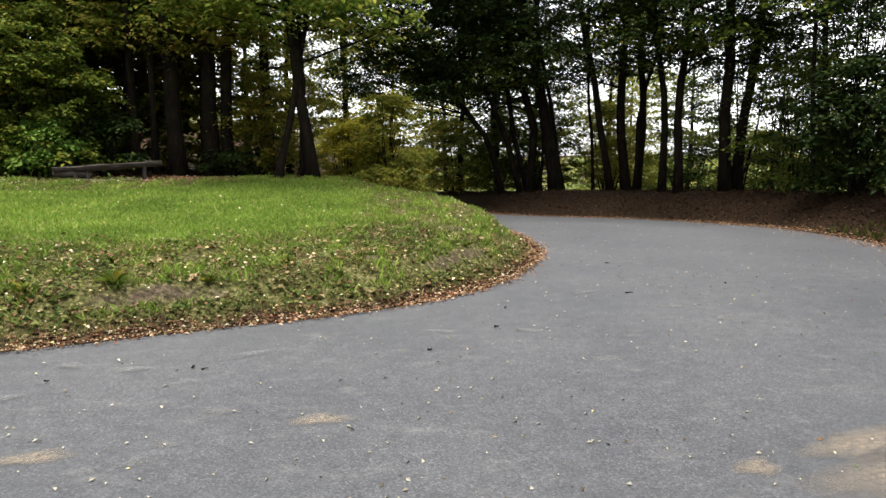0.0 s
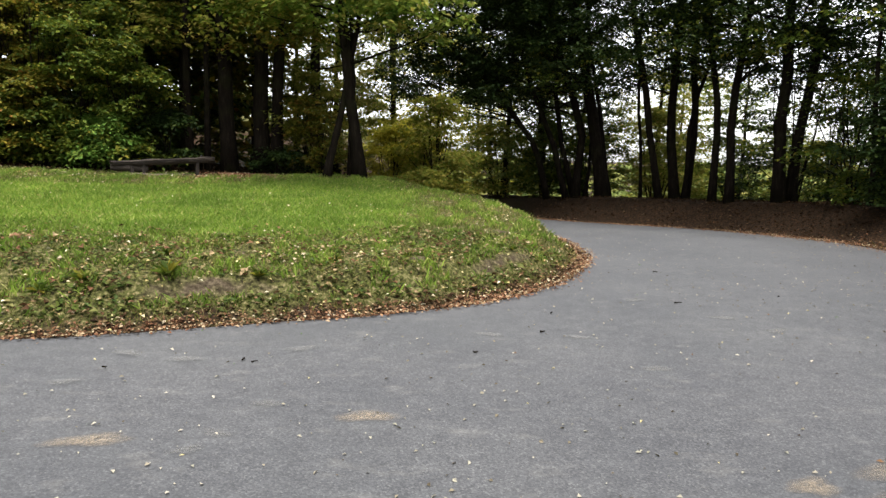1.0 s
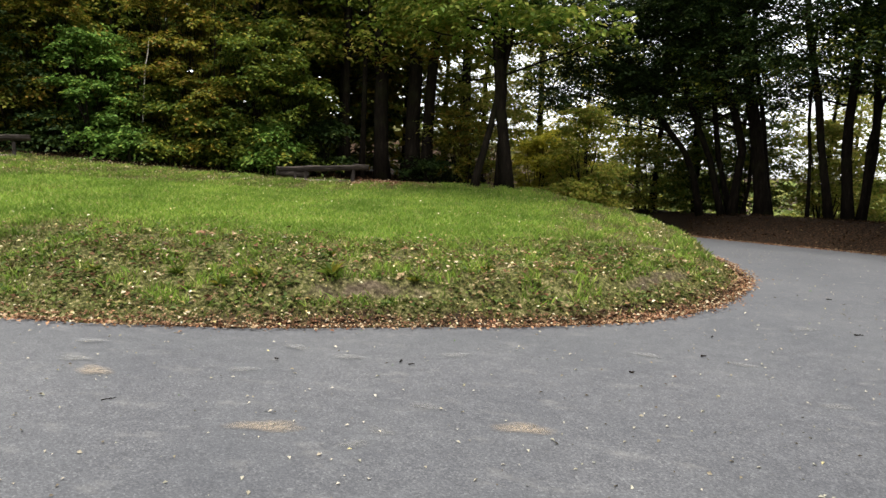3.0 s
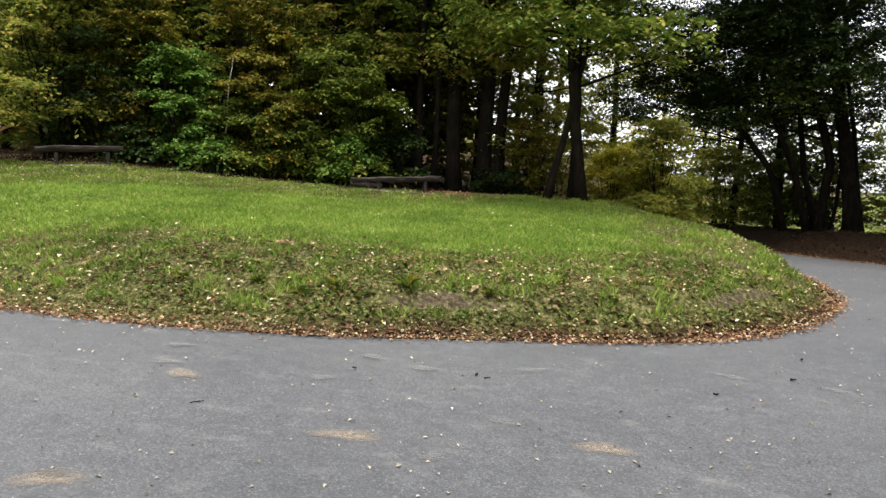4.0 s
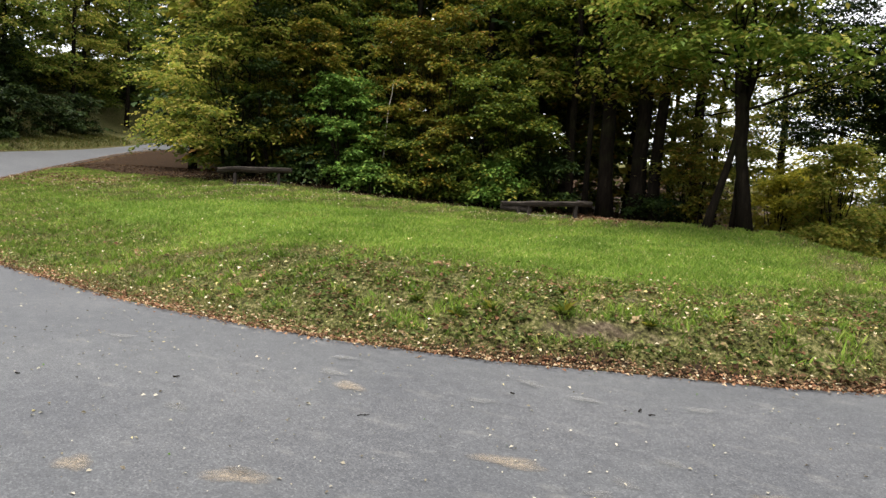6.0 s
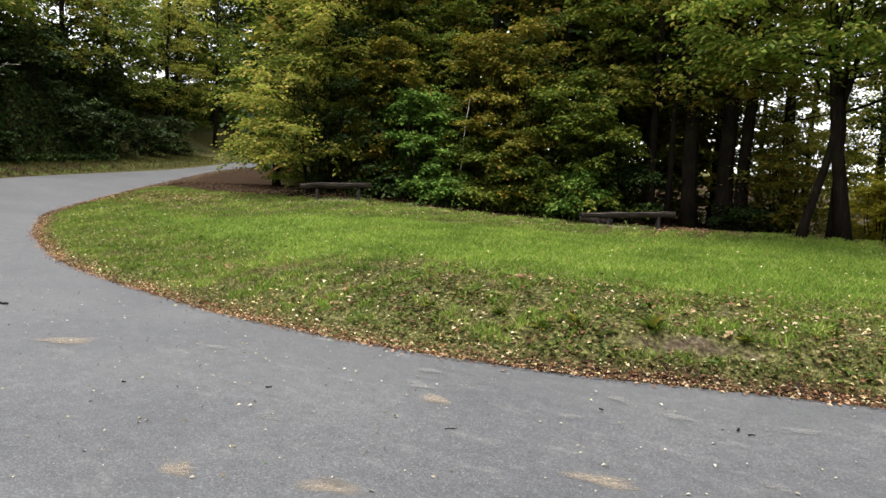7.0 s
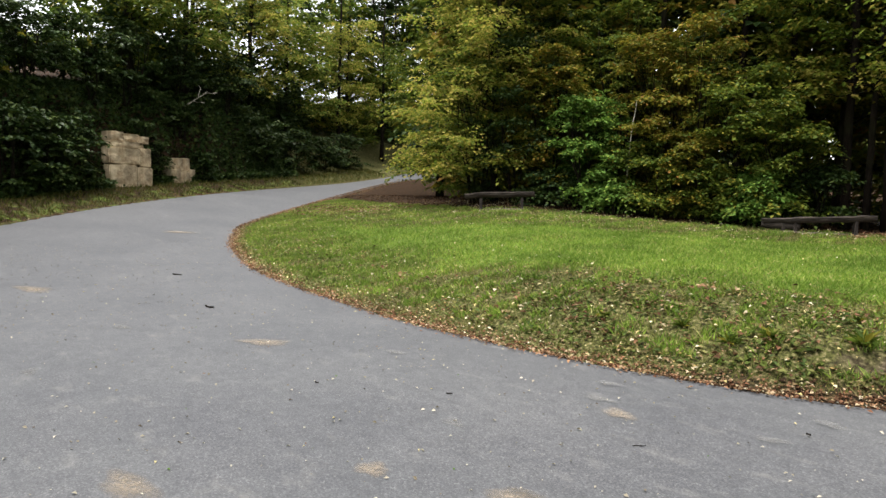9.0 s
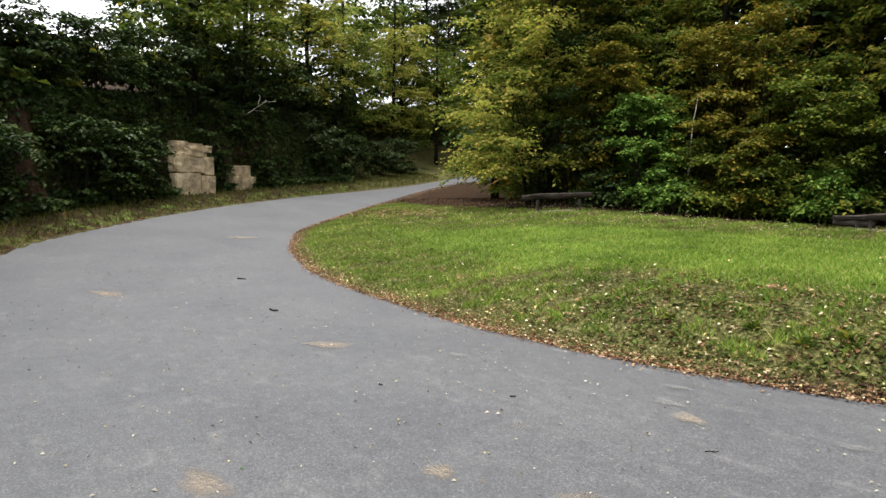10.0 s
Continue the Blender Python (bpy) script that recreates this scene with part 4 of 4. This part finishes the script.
def meadow():
    rng = np.random.RandomState(31)
    x, y = scatter(600000, (-27, 1.6, 4.3, 17.5), rng)
    ok = inside(x, y, IN_POLY)
    x, y = x[ok], y[ok]
    di = curve_distance(x, y, IN)
    _, dry, mould = terrain(x, y)
    bare = bare_soil(x, y) + rng.normal(0, 0.12, len(x))
    x, y, di, dry, mould = (q[bare < 0.42] for q in (x, y, di, dry, mould))
    dd = dry + 0.35 * waves(x, y, 2.6, 61) + rng.normal(0, 0.13, len(x))
    far = step(np.hypot(x, y), 9, 20)
    lush = (dd < 0.55) & (mould < 0.5) & (di > 0.3) & (rng.uniform(0, 1, len(x)) < 0.95 - 0.35 * far)
    blades("meadow_grass", "bright green mown meadow grass", x[lush], y[lush], rng.uniform(0.03, 0.085, lush.sum()), GRASS, rng, 0.006)
    tuft = waves(x, y, 7, 62) + 0.5 * waves(x, y, 19, 63)
    poor = (dd >= 0.4) & (mould < 0.7) & (di > 0.12) & (rng.uniform(0, 1, len(x)) < 0.46 + 0.45 * tuft)
    blades("bank_grass", "sparse dry grass on the roadside bank", x[poor], y[poor], rng.uniform(0.025, 0.08, poor.sum()), GRASS_DRY, rng, 0.006)
    green = (dd >= 0.5) & (di > 0.35) & (mould < 0.6) & (tuft > 0.15)
    blades("bank_tufts", "green grass tufts on the roadside bank", x[green], y[green], rng.uniform(0.04, 0.11, green.sum()), GRASS, rng, 0.008)


meadow()


def verge():
    rng = np.random.RandomState(36)
    x, y = scatter(260000, (-46, 9, -5, 26), rng)
    do = curve_distance(x, y, OUT)
    ok = ~inside(x, y, IN_POLY) & ~inside(x, y, ROAD_POLY) & (do < 1.9 + 4.5 * step(y, 13, 17) * (x < -20)) & (do > 0.1) & ((x < -12) | ((y > 5) & (y < 13) & (do < 0.9)))
    blades("verge_grass", "rough grass along the outer verge", x[ok], y[ok], rng.uniform(0.05, 0.18, ok.sum()), GRASS_VERGE, rng, 0.012)


verge()


def flat_leaves(name, label, x, y, z, size, material, rng):
    a = rng.uniform(0, 6.28, len(x))
    d = np.stack([np.cos(a), np.sin(a), rng.normal(0, 0.25, len(x))], 1)
    v, f = leaf_quads(np.stack([x, y, z], 1), d, size, 0.65, rng, 0.5)
    return tagged(mesh_object(name, v, f, material), label, "fallen leaves", kind="stuff")


def litter():
    rng = np.random.RandomState(33)
    for curve, wid, n, lo, hi in ((IN, 0.34, 17000, 0.17, 0.8), (OUT, 0.5, 9000, 0.0, 0.85)):
        c = even(curve, 3000)
        nrm = np.gradient(c, axis=0)
        nrm = np.stack([-nrm[:, 1], nrm[:, 0]], 1) / np.linalg.norm(nrm, axis=1)[:, None]
        k = rng.randint(int(3000 * lo), int(3000 * hi), n)
        off = rng.gamma(1.6, wid * 0.35, n) - 0.1
        side = 1.0 if curve is OUT else -1.0
        p = c[k] + nrm[k] * (off * side)[:, None]
        z = np.maximum(terrain(p[:, 0], p[:, 1])[0], np.where(inside(p[:, 0], p[:, 1], ROAD_POLY), road_z(p[:, 0], p[:, 1]), -99)) + rng.uniform(0.004, 0.03, n)
        flat_leaves("leaf_litter", "russet fallen leaves along the asphalt edge", p[:, 0], p[:, 1], z, rng.uniform(0.018, 0.05, n), LITTER, rng)
    for curve, side, lo, hi, n in ((IN, -1.0, 620, 2300, 13000), (OUT, 1.0, 330, 1150, 9000)):
        c = even(curve, 3000)
        nrm = np.gradient(c, axis=0)
        nrm = np.stack([-nrm[:, 1], nrm[:, 0]], 1) / np.linalg.norm(nrm, axis=1)[:, None]
        k = rng.randint(lo, hi, n)
        p = c[k] + nrm[k] * (side * rng.normal(0.02, 0.085 if side < 0 else 0.3, n))[:, None]
        z = np.maximum(terrain(p[:, 0], p[:, 1])[0], np.where(inside(p[:, 0], p[:, 1], ROAD_POLY), road_z(p[:, 0], p[:, 1]), -99)) + rng.uniform(0.004, 0.025, n)
        flat_leaves("edge_leaves", "bright russet leaves gathered against the asphalt edge", p[:, 0], p[:, 1], z, rng.uniform(0.02, 0.052, n), LITTER_RED, rng)
    x, y = scatter(20000, (-20, 1.5, 4.5, 17.8), rng)
    di = curve_distance(x, y, IN)
    ok = inside(x, y, IN_POLY) & (rng.uniform(0, 1, len(x)) < 0.06 + 0.4 * (1 - step(di, 0.5, 3.2)) + 0.55 * step(y - 12.3 - 0.62 * (np.maximum(x, -16) + 16), -4.4, -1.6))
    x, y = x[ok], y[ok]
    flat_leaves("meadow_leaves", "pale yellow fallen leaves scattered on the grass", x, y, terrain(x, y)[0] + rng.uniform(0.02, 0.07, len(x)), rng.uniform(0.02, 0.055, len(x)), LITTER_PALE, rng)
    x, y = scatter(60000, (-30, 10, 4.5, 26), rng)
    _, _, mo = terrain(x, y)
    ok = (mo > 0.45) & ((x > -16) | (rng.uniform(0, 1, len(x)) < 0.5)) & ~inside(x, y, ROAD_POLY)
    x, y = x[ok], y[ok]
    flat_leaves("woodland_litter", "brown leaf litter under the trees, their shade in its colour", x, y, terrain(x, y)[0] + rng.uniform(0.005, 0.04, len(x)), rng.uniform(0.05, 0.1, len(x)), LITTER_SHADED, rng)


litter()


def russet_path():
    rng = np.random.RandomState(39)
    t = rng.uniform(0, 1, 2600)
    x, y = -6.3 - 0.4 * t + rng.normal(0, 0.5, 2600), 16.5 + 2.8 * t + rng.normal(0, 0.4, 2600)
    flat_leaves("path_leaves", "russet leaves covering the trodden path beside the bench", x, y, terrain(x, y)[0] + rng.uniform(0.01, 0.05, 2600), rng.uniform(0.05, 0.1, 2600), LITTER_RED, rng)
    t, u = rng.uniform(0, 1, 3000), rng.normal(0, 0.9, 3000)
    x, y = -18.5 - 6.5 * t, 11.6 - 0.3 * t + u
    ok = inside(x, y, IN_POLY)
    x, y = x[ok], y[ok]
    flat_leaves("tip_leaves", "brown and yellow fallen leaves at the meadow's upper end", x, y, terrain(x, y)[0] + rng.uniform(0.01, 0.06, len(x)), rng.uniform(0.05, 0.1, len(x)), LITTER, rng)


russet_path()


def bank_cover():
    rng = np.random.RandomState(37)
    x, y = scatter(95000, (-15, 1.5, 4.3, 9.5), rng)
    di = curve_distance(x, y, IN)
    clump = waves(x, y, 6, 64) + 0.6 * waves(x, y, 15, 65)
    ok = inside(x, y, IN_POLY) & (di > 0.25) & (rng.uniform(0, 1, len(x)) < (0.55 + clump) * (1 - step(di, 1.2, 3.2)) * (0.15 + 0.85 * step(x, -8, -5)))
    x, y = x[ok], y[ok]
    z, _, mo = terrain(x, y)
    ok = (mo < 0.62) & (bare_soil(x, y) < 0.5)
    x, y, z = x[ok], y[ok], z[ok]
    k = rng.uniform(0, 1, len(x))
    z = z + rng.uniform(0.01, 0.07, len(x))
    for lo, hi, name, label, m in ((0, 0.5, "bank_weeds", "low broad-leaved weeds covering the bank", BANK_WEED), (0.5, 0.75, "bank_creepers", "pale green creeping plants on the bank", GRASS_DRY), (0.75, 1, "bank_leaves", "withered brown leaves on the bank", LITTER)):
        q = (k >= lo) & (k < hi)
        flat_leaves(name, label, x[q], y[q], z[q], rng.gamma(4.0, 0.0085, q.sum()) + 0.014, m, rng)


bank_cover()


def ivy():
    rng = np.random.RandomState(35)
    x, y = scatter(140000, (-44, -17, -6, 22), rng)
    do = curve_distance(x, y, OUT)
    ok = ~inside(x, y, IN_POLY) & ~inside(x, y, ROAD_POLY) & (do > 1.9) & (do < 6) & (x < -16) & (y < 15.5 + 0.5 * do)
    ok &= ~((do < 3.2) & (np.hypot(x + 29.4, y - 6.2) < 0.85)) & ~((do < 3.2) & (np.hypot(x + 31.6, y - 8.6) < 0.7)) & ~((do < 3.2) & (np.hypot(x + 25.0, y + 0.0) < 0.7))
    x, y = x[ok], y[ok]
    steep = (do[ok] > 2.0) & (do[ok] < 4.2)
    x = np.concatenate([x] + [x[steep] + rng.normal(0, 0.12, steep.sum()) for _ in range(3)])
    y = np.concatenate([y] + [y[steep] + rng.normal(0, 0.12, steep.sum()) for _ in range(3)])
    z = terrain(x, y)[0] + rng.uniform(0.02, 0.3, len(x))
    d = rng.normal(0, 1, (len(x), 3))
    d[:, 2] -= 0.6
    v, f = leaf_quads(np.stack([x, y, z], 1), d, rng.uniform(0.12, 0.24, len(x)), 0.9, rng)
    tagged(mesh_object("ivy", v, f, LEAF_IVY), "dense dark ivy covering the rock bank", "ivy", kind="stuff")


ivy()


def weed(x, y, s, seed):
    rng = np.random.RandomState(seed)
    n = 26
    a = rng.uniform(0, 6.28, n)
    el = rng.uniform(0.15, 1.1, n)
    d = np.stack([np.cos(a) * np.cos(el), np.sin(a) * np.cos(el), np.sin(el)], 1)
    ln = s * rng.uniform(0.6, 1.2, n)
    v, f = leaf_quads(d * (ln * 0.5)[:, None] + [0, 0, 0.01], d, ln, 0.3, rng)
    ob = mesh_object("weed_plant", v, f, LEAF_GREEN)
    ob.location = (x, y, height(x, y))
    tagged(ob, "low broad-leaved green weed on the bank", "weed", "bank weeds")


for k, (x, y, s) in enumerate([(-2.95, 6.0, 0.3), (-3.6, 5.75, 0.28), (-3.9, 5.55, 0.24), (-2.2, 6.3, 0.2), (-4.4, 5.6, 0.22), (-1.6, 6.9, 0.2), (-5.2, 5.4, 0.2), (-0.9, 7.4, 0.16), (-3.2, 6.5, 0.2), (0.3, 8.4, 0.15)]):
    weed(x, y, s * 0.55, 500 + k)


# ---------------------------------------------------------------- on the asphalt
def sand_patch(x, y, rx, ry, turn, seed, earth=False, thick=1.0):
    rng = np.random.RandomState(seed)
    rings, n = 6, 28
    wob = 1 + 0.14 * np.array([math.sin(a * 3 + seed) + 0.6 * math.sin(a * 5 + seed * 2) for a in np.linspace(0, 6.283, n, False)])
    v, cov = [(0, 0, 0)], [thick]
    for j in range(1, rings + 1):
        for k in range(n):
            a = 6.283 * k / n
            v.append((math.cos(a) * rx * wob[k] * j / rings, math.sin(a) * ry * wob[k] * j / rings, 0.0))
            cov.append(thick * (1 - (j / rings) ** 1.7))
    c, s = math.cos(radians(turn)), math.sin(radians(turn))
    w = [(x + p[0] * c - p[1] * s, y + p[0] * s + p[1] * c) for p in v]
    qx, qy = np.array([q[0] for q in w]), np.array([q[1] for q in w])
    z = terrain(qx, qy)[0] + 0.03 if earth else road_z(qx, qy)
    lift = 0.024
    verts = [(q[0] - x, q[1] - y, float(h) + lift) for q, h in zip(w, z)]
    f = [[0, 1 + k, 1 + (k + 1) % n] for k in range(n)]
    for j in range(rings - 1):
        o = 1 + j * n
        f += [[o + k, o + n + k, o + n + (k + 1) % n, o + (k + 1) % n] for k in range(n)]
    ob = mesh_object("sand_patch" if thick == 1.0 else "dust_scuff", verts, f, SAND if thick == 1.0 else DUST)
    at = ob.data.attributes.new("cover", "FLOAT", "POINT")
    at.data.foreach_set("value", np.array(cov, np.float32))
    ob.location = (x, y, 0)
    tagged(ob, "bare trodden sandy earth under the log bench" if earth else "thin patch of pale sand on the asphalt" if thick == 1.0 else "faint grey dust scuff on the asphalt", "sand patch", "sand patches")


for k, (x, y, rx, ry, tn) in enumerate([(-0.69, 3.64, 0.2, 0.09, 10), (-2.03, 3.16, 0.24, 0.09, 15), (1.48, 3.04, 0.14, 0.1, 20), (2.15, 3.3, 0.42, 0.18, 25), (-3.57, 3.6, 0.16, 0.1, -10), (-3.7, 1.67, 0.12, 0.1, 0),
                                        (-2.99, 2.09, 0.2, 0.1, 30), (-11.86, 0.98, 0.45, 0.2, 20), (-7.0, 2.43, 0.3, 0.16, 40), (-4.2, 0.55, 0.25, 0.12, 10), (2.3, 3.0, 0.75, 0.3, 25), (-19.4, 5.2, 0.5, 0.25, 60)]):
    sand_patch(x, y, rx, ry, tn, 600 + k)
SCUFFS = [(-1.43, 3.32), (-2.69, 3.99), (-2.15, 4.55), (-1.31, 3.77), (0.01, 5.53), (-1.5, 3.11), (-3.0, 2.15), (-3.89, 3.77), (-4.05, 2.51), (-2.62, 4.64),
          (-13.96, 3.13), (-5.96, 3.31), (-8.48, 1.44), (-6.91, 0.41), (2.53, 6.0), (1.54, 7.13), (1.19, 4.75), (2.22, 6.45), (0.74, 5.54), (-1.41, 4.92), (-4.12, 4.18)]
for k, (x, y) in enumerate(SCUFFS):
    w = 0.06 + 0.03 * (k * 7 % 5) / 4 + 0.012 * math.hypot(x, y)
    sand_patch(x, y, w, w * 0.5, (k * 47) % 60 - 20, 660 + k, thick=0.6)
sand_patch(-8.05, 16.55, 1.1, 0.35, 34.6, 640, True)
sand_patch(-14.8, 12.6, 0.9, 0.3, 47.6, 641, True)


def road_leaves():
    rng = np.random.RandomState(41)
    variants = []
    for k in range(6):
        v, f = leaf_quads(np.zeros((1, 3)), np.array([[1.0, 0.1, 0.0]]), np.array([1.0]), rng.uniform(0.35, 0.7, 1), rng, 0.5)
        v = v - [0, 0, v[:, 2].min()]
        me = bpy.data.meshes.new("fallen_leaf")
        me.from_pydata(v.tolist(), [], f.tolist())
        me.materials.append(LEAF_FRESH if k == 5 else (LITTER_PALE if k < 2 else FLECK if k < 4 else LITTER))
        variants.append(me)
    made = 0
    while made < 295:
        x, y = rng.uniform(-13, 7), rng.uniform(0.6, 13)
        if not inside(np.array([x]), np.array([y]), ROAD_POLY)[0]:
            continue
        s = rng.uniform(0.018, 0.042)
        k = rng.randint(0, 40) % 6
        ob = new("fallen_leaf", variants[k])
        ob.location = (x, y, float(road_z(np.array(x), np.array(y))) + 0.02)
        ob.rotation_euler = (0, 0, rng.uniform(0, 6.28))
        ob.scale = (s, s, s)
        tagged(ob, "russet fallen leaf lying on the asphalt" if k == 4 else "green fallen leaf lying on the asphalt" if k == 5 else "pale curled fallen leaf lying on the asphalt", "leaf", "fallen leaves on the road")
        made += 1


road_leaves()


def road_debris():
    rng = np.random.RandomState(43)
    x, y = scatter(17000, (-18, 7, -0.5, 16), rng)
    ok = inside(x, y, ROAD_POLY) & (waves(x, y, 0.8, 66) + rng.uniform(-0.9, 0.9, len(x)) > 0.0)
    x, y = x[ok], y[ok]
    flat_leaves("road_debris", "tiny pale leaf scraps scattered on the asphalt", x, y, road_z(x, y) + 0.027, np.minimum(rng.gamma(2.0, 0.0075, len(x)) + 0.007, 0.032), FLECK, rng)


road_debris()


def twig(x, y, ln, turn, r, seed):
    rng = np.random.RandomState(seed)
    V, F = join_tubes([tube(wander((-ln / 2, 0, r), (ln / 2, 0, r), 6, 0.006, rng), np.linspace(r, r * 0.5, 6), 6), tube(wander((0, 0, r), (ln * 0.25, ln * 0.15, r), 3, 0.004, rng), [r * 0.6, r * 0.5, r * 0.3], 5)])
    ob = mesh_object("twig", V, F, BARK, None, True)
    ob.matrix_world = pose(x, y, float(road_z(np.array(x), np.array(y))) + 0.018, 0, 0, turn)
    tagged(ob, "short dark broken twig lying on the asphalt", "twig", "twigs on the road")


for k, (x, y, ln, tn, r) in enumerate([(-9.31, 2.66, 0.2, 10, 0.02), (0.46, 5.67, 0.07, 40, 0.014), (1.97, 7.07, 0.12, 10, 0.012), (0.6, 6.4, 0.06, 70, 0.012), (-1.75, 4.6, 0.08, 100, 0.01), (-1.65, 4.55, 0.06, 30, 0.01), (-2.6, 4.3, 0.05, 0, 0.01),
                                       (-4.6, 2.9, 0.06, 50, 0.01), (-5.4, 2.2, 0.05, 20, 0.01), (-3.1, 3.2, 0.12, 60, 0.005), (2.2, 9.0, 0.08, 0, 0.012), (3.2, 7.6, 0.06, 60, 0.012), (-0.1, 5.0, 0.05, 0, 0.01), (-12.6, 3.2, 0.2, 30, 0.02)]):
    twig(x, y, ln if k in (0, 13) else ln * 0.7, tn, r * 0.65, 700 + k)
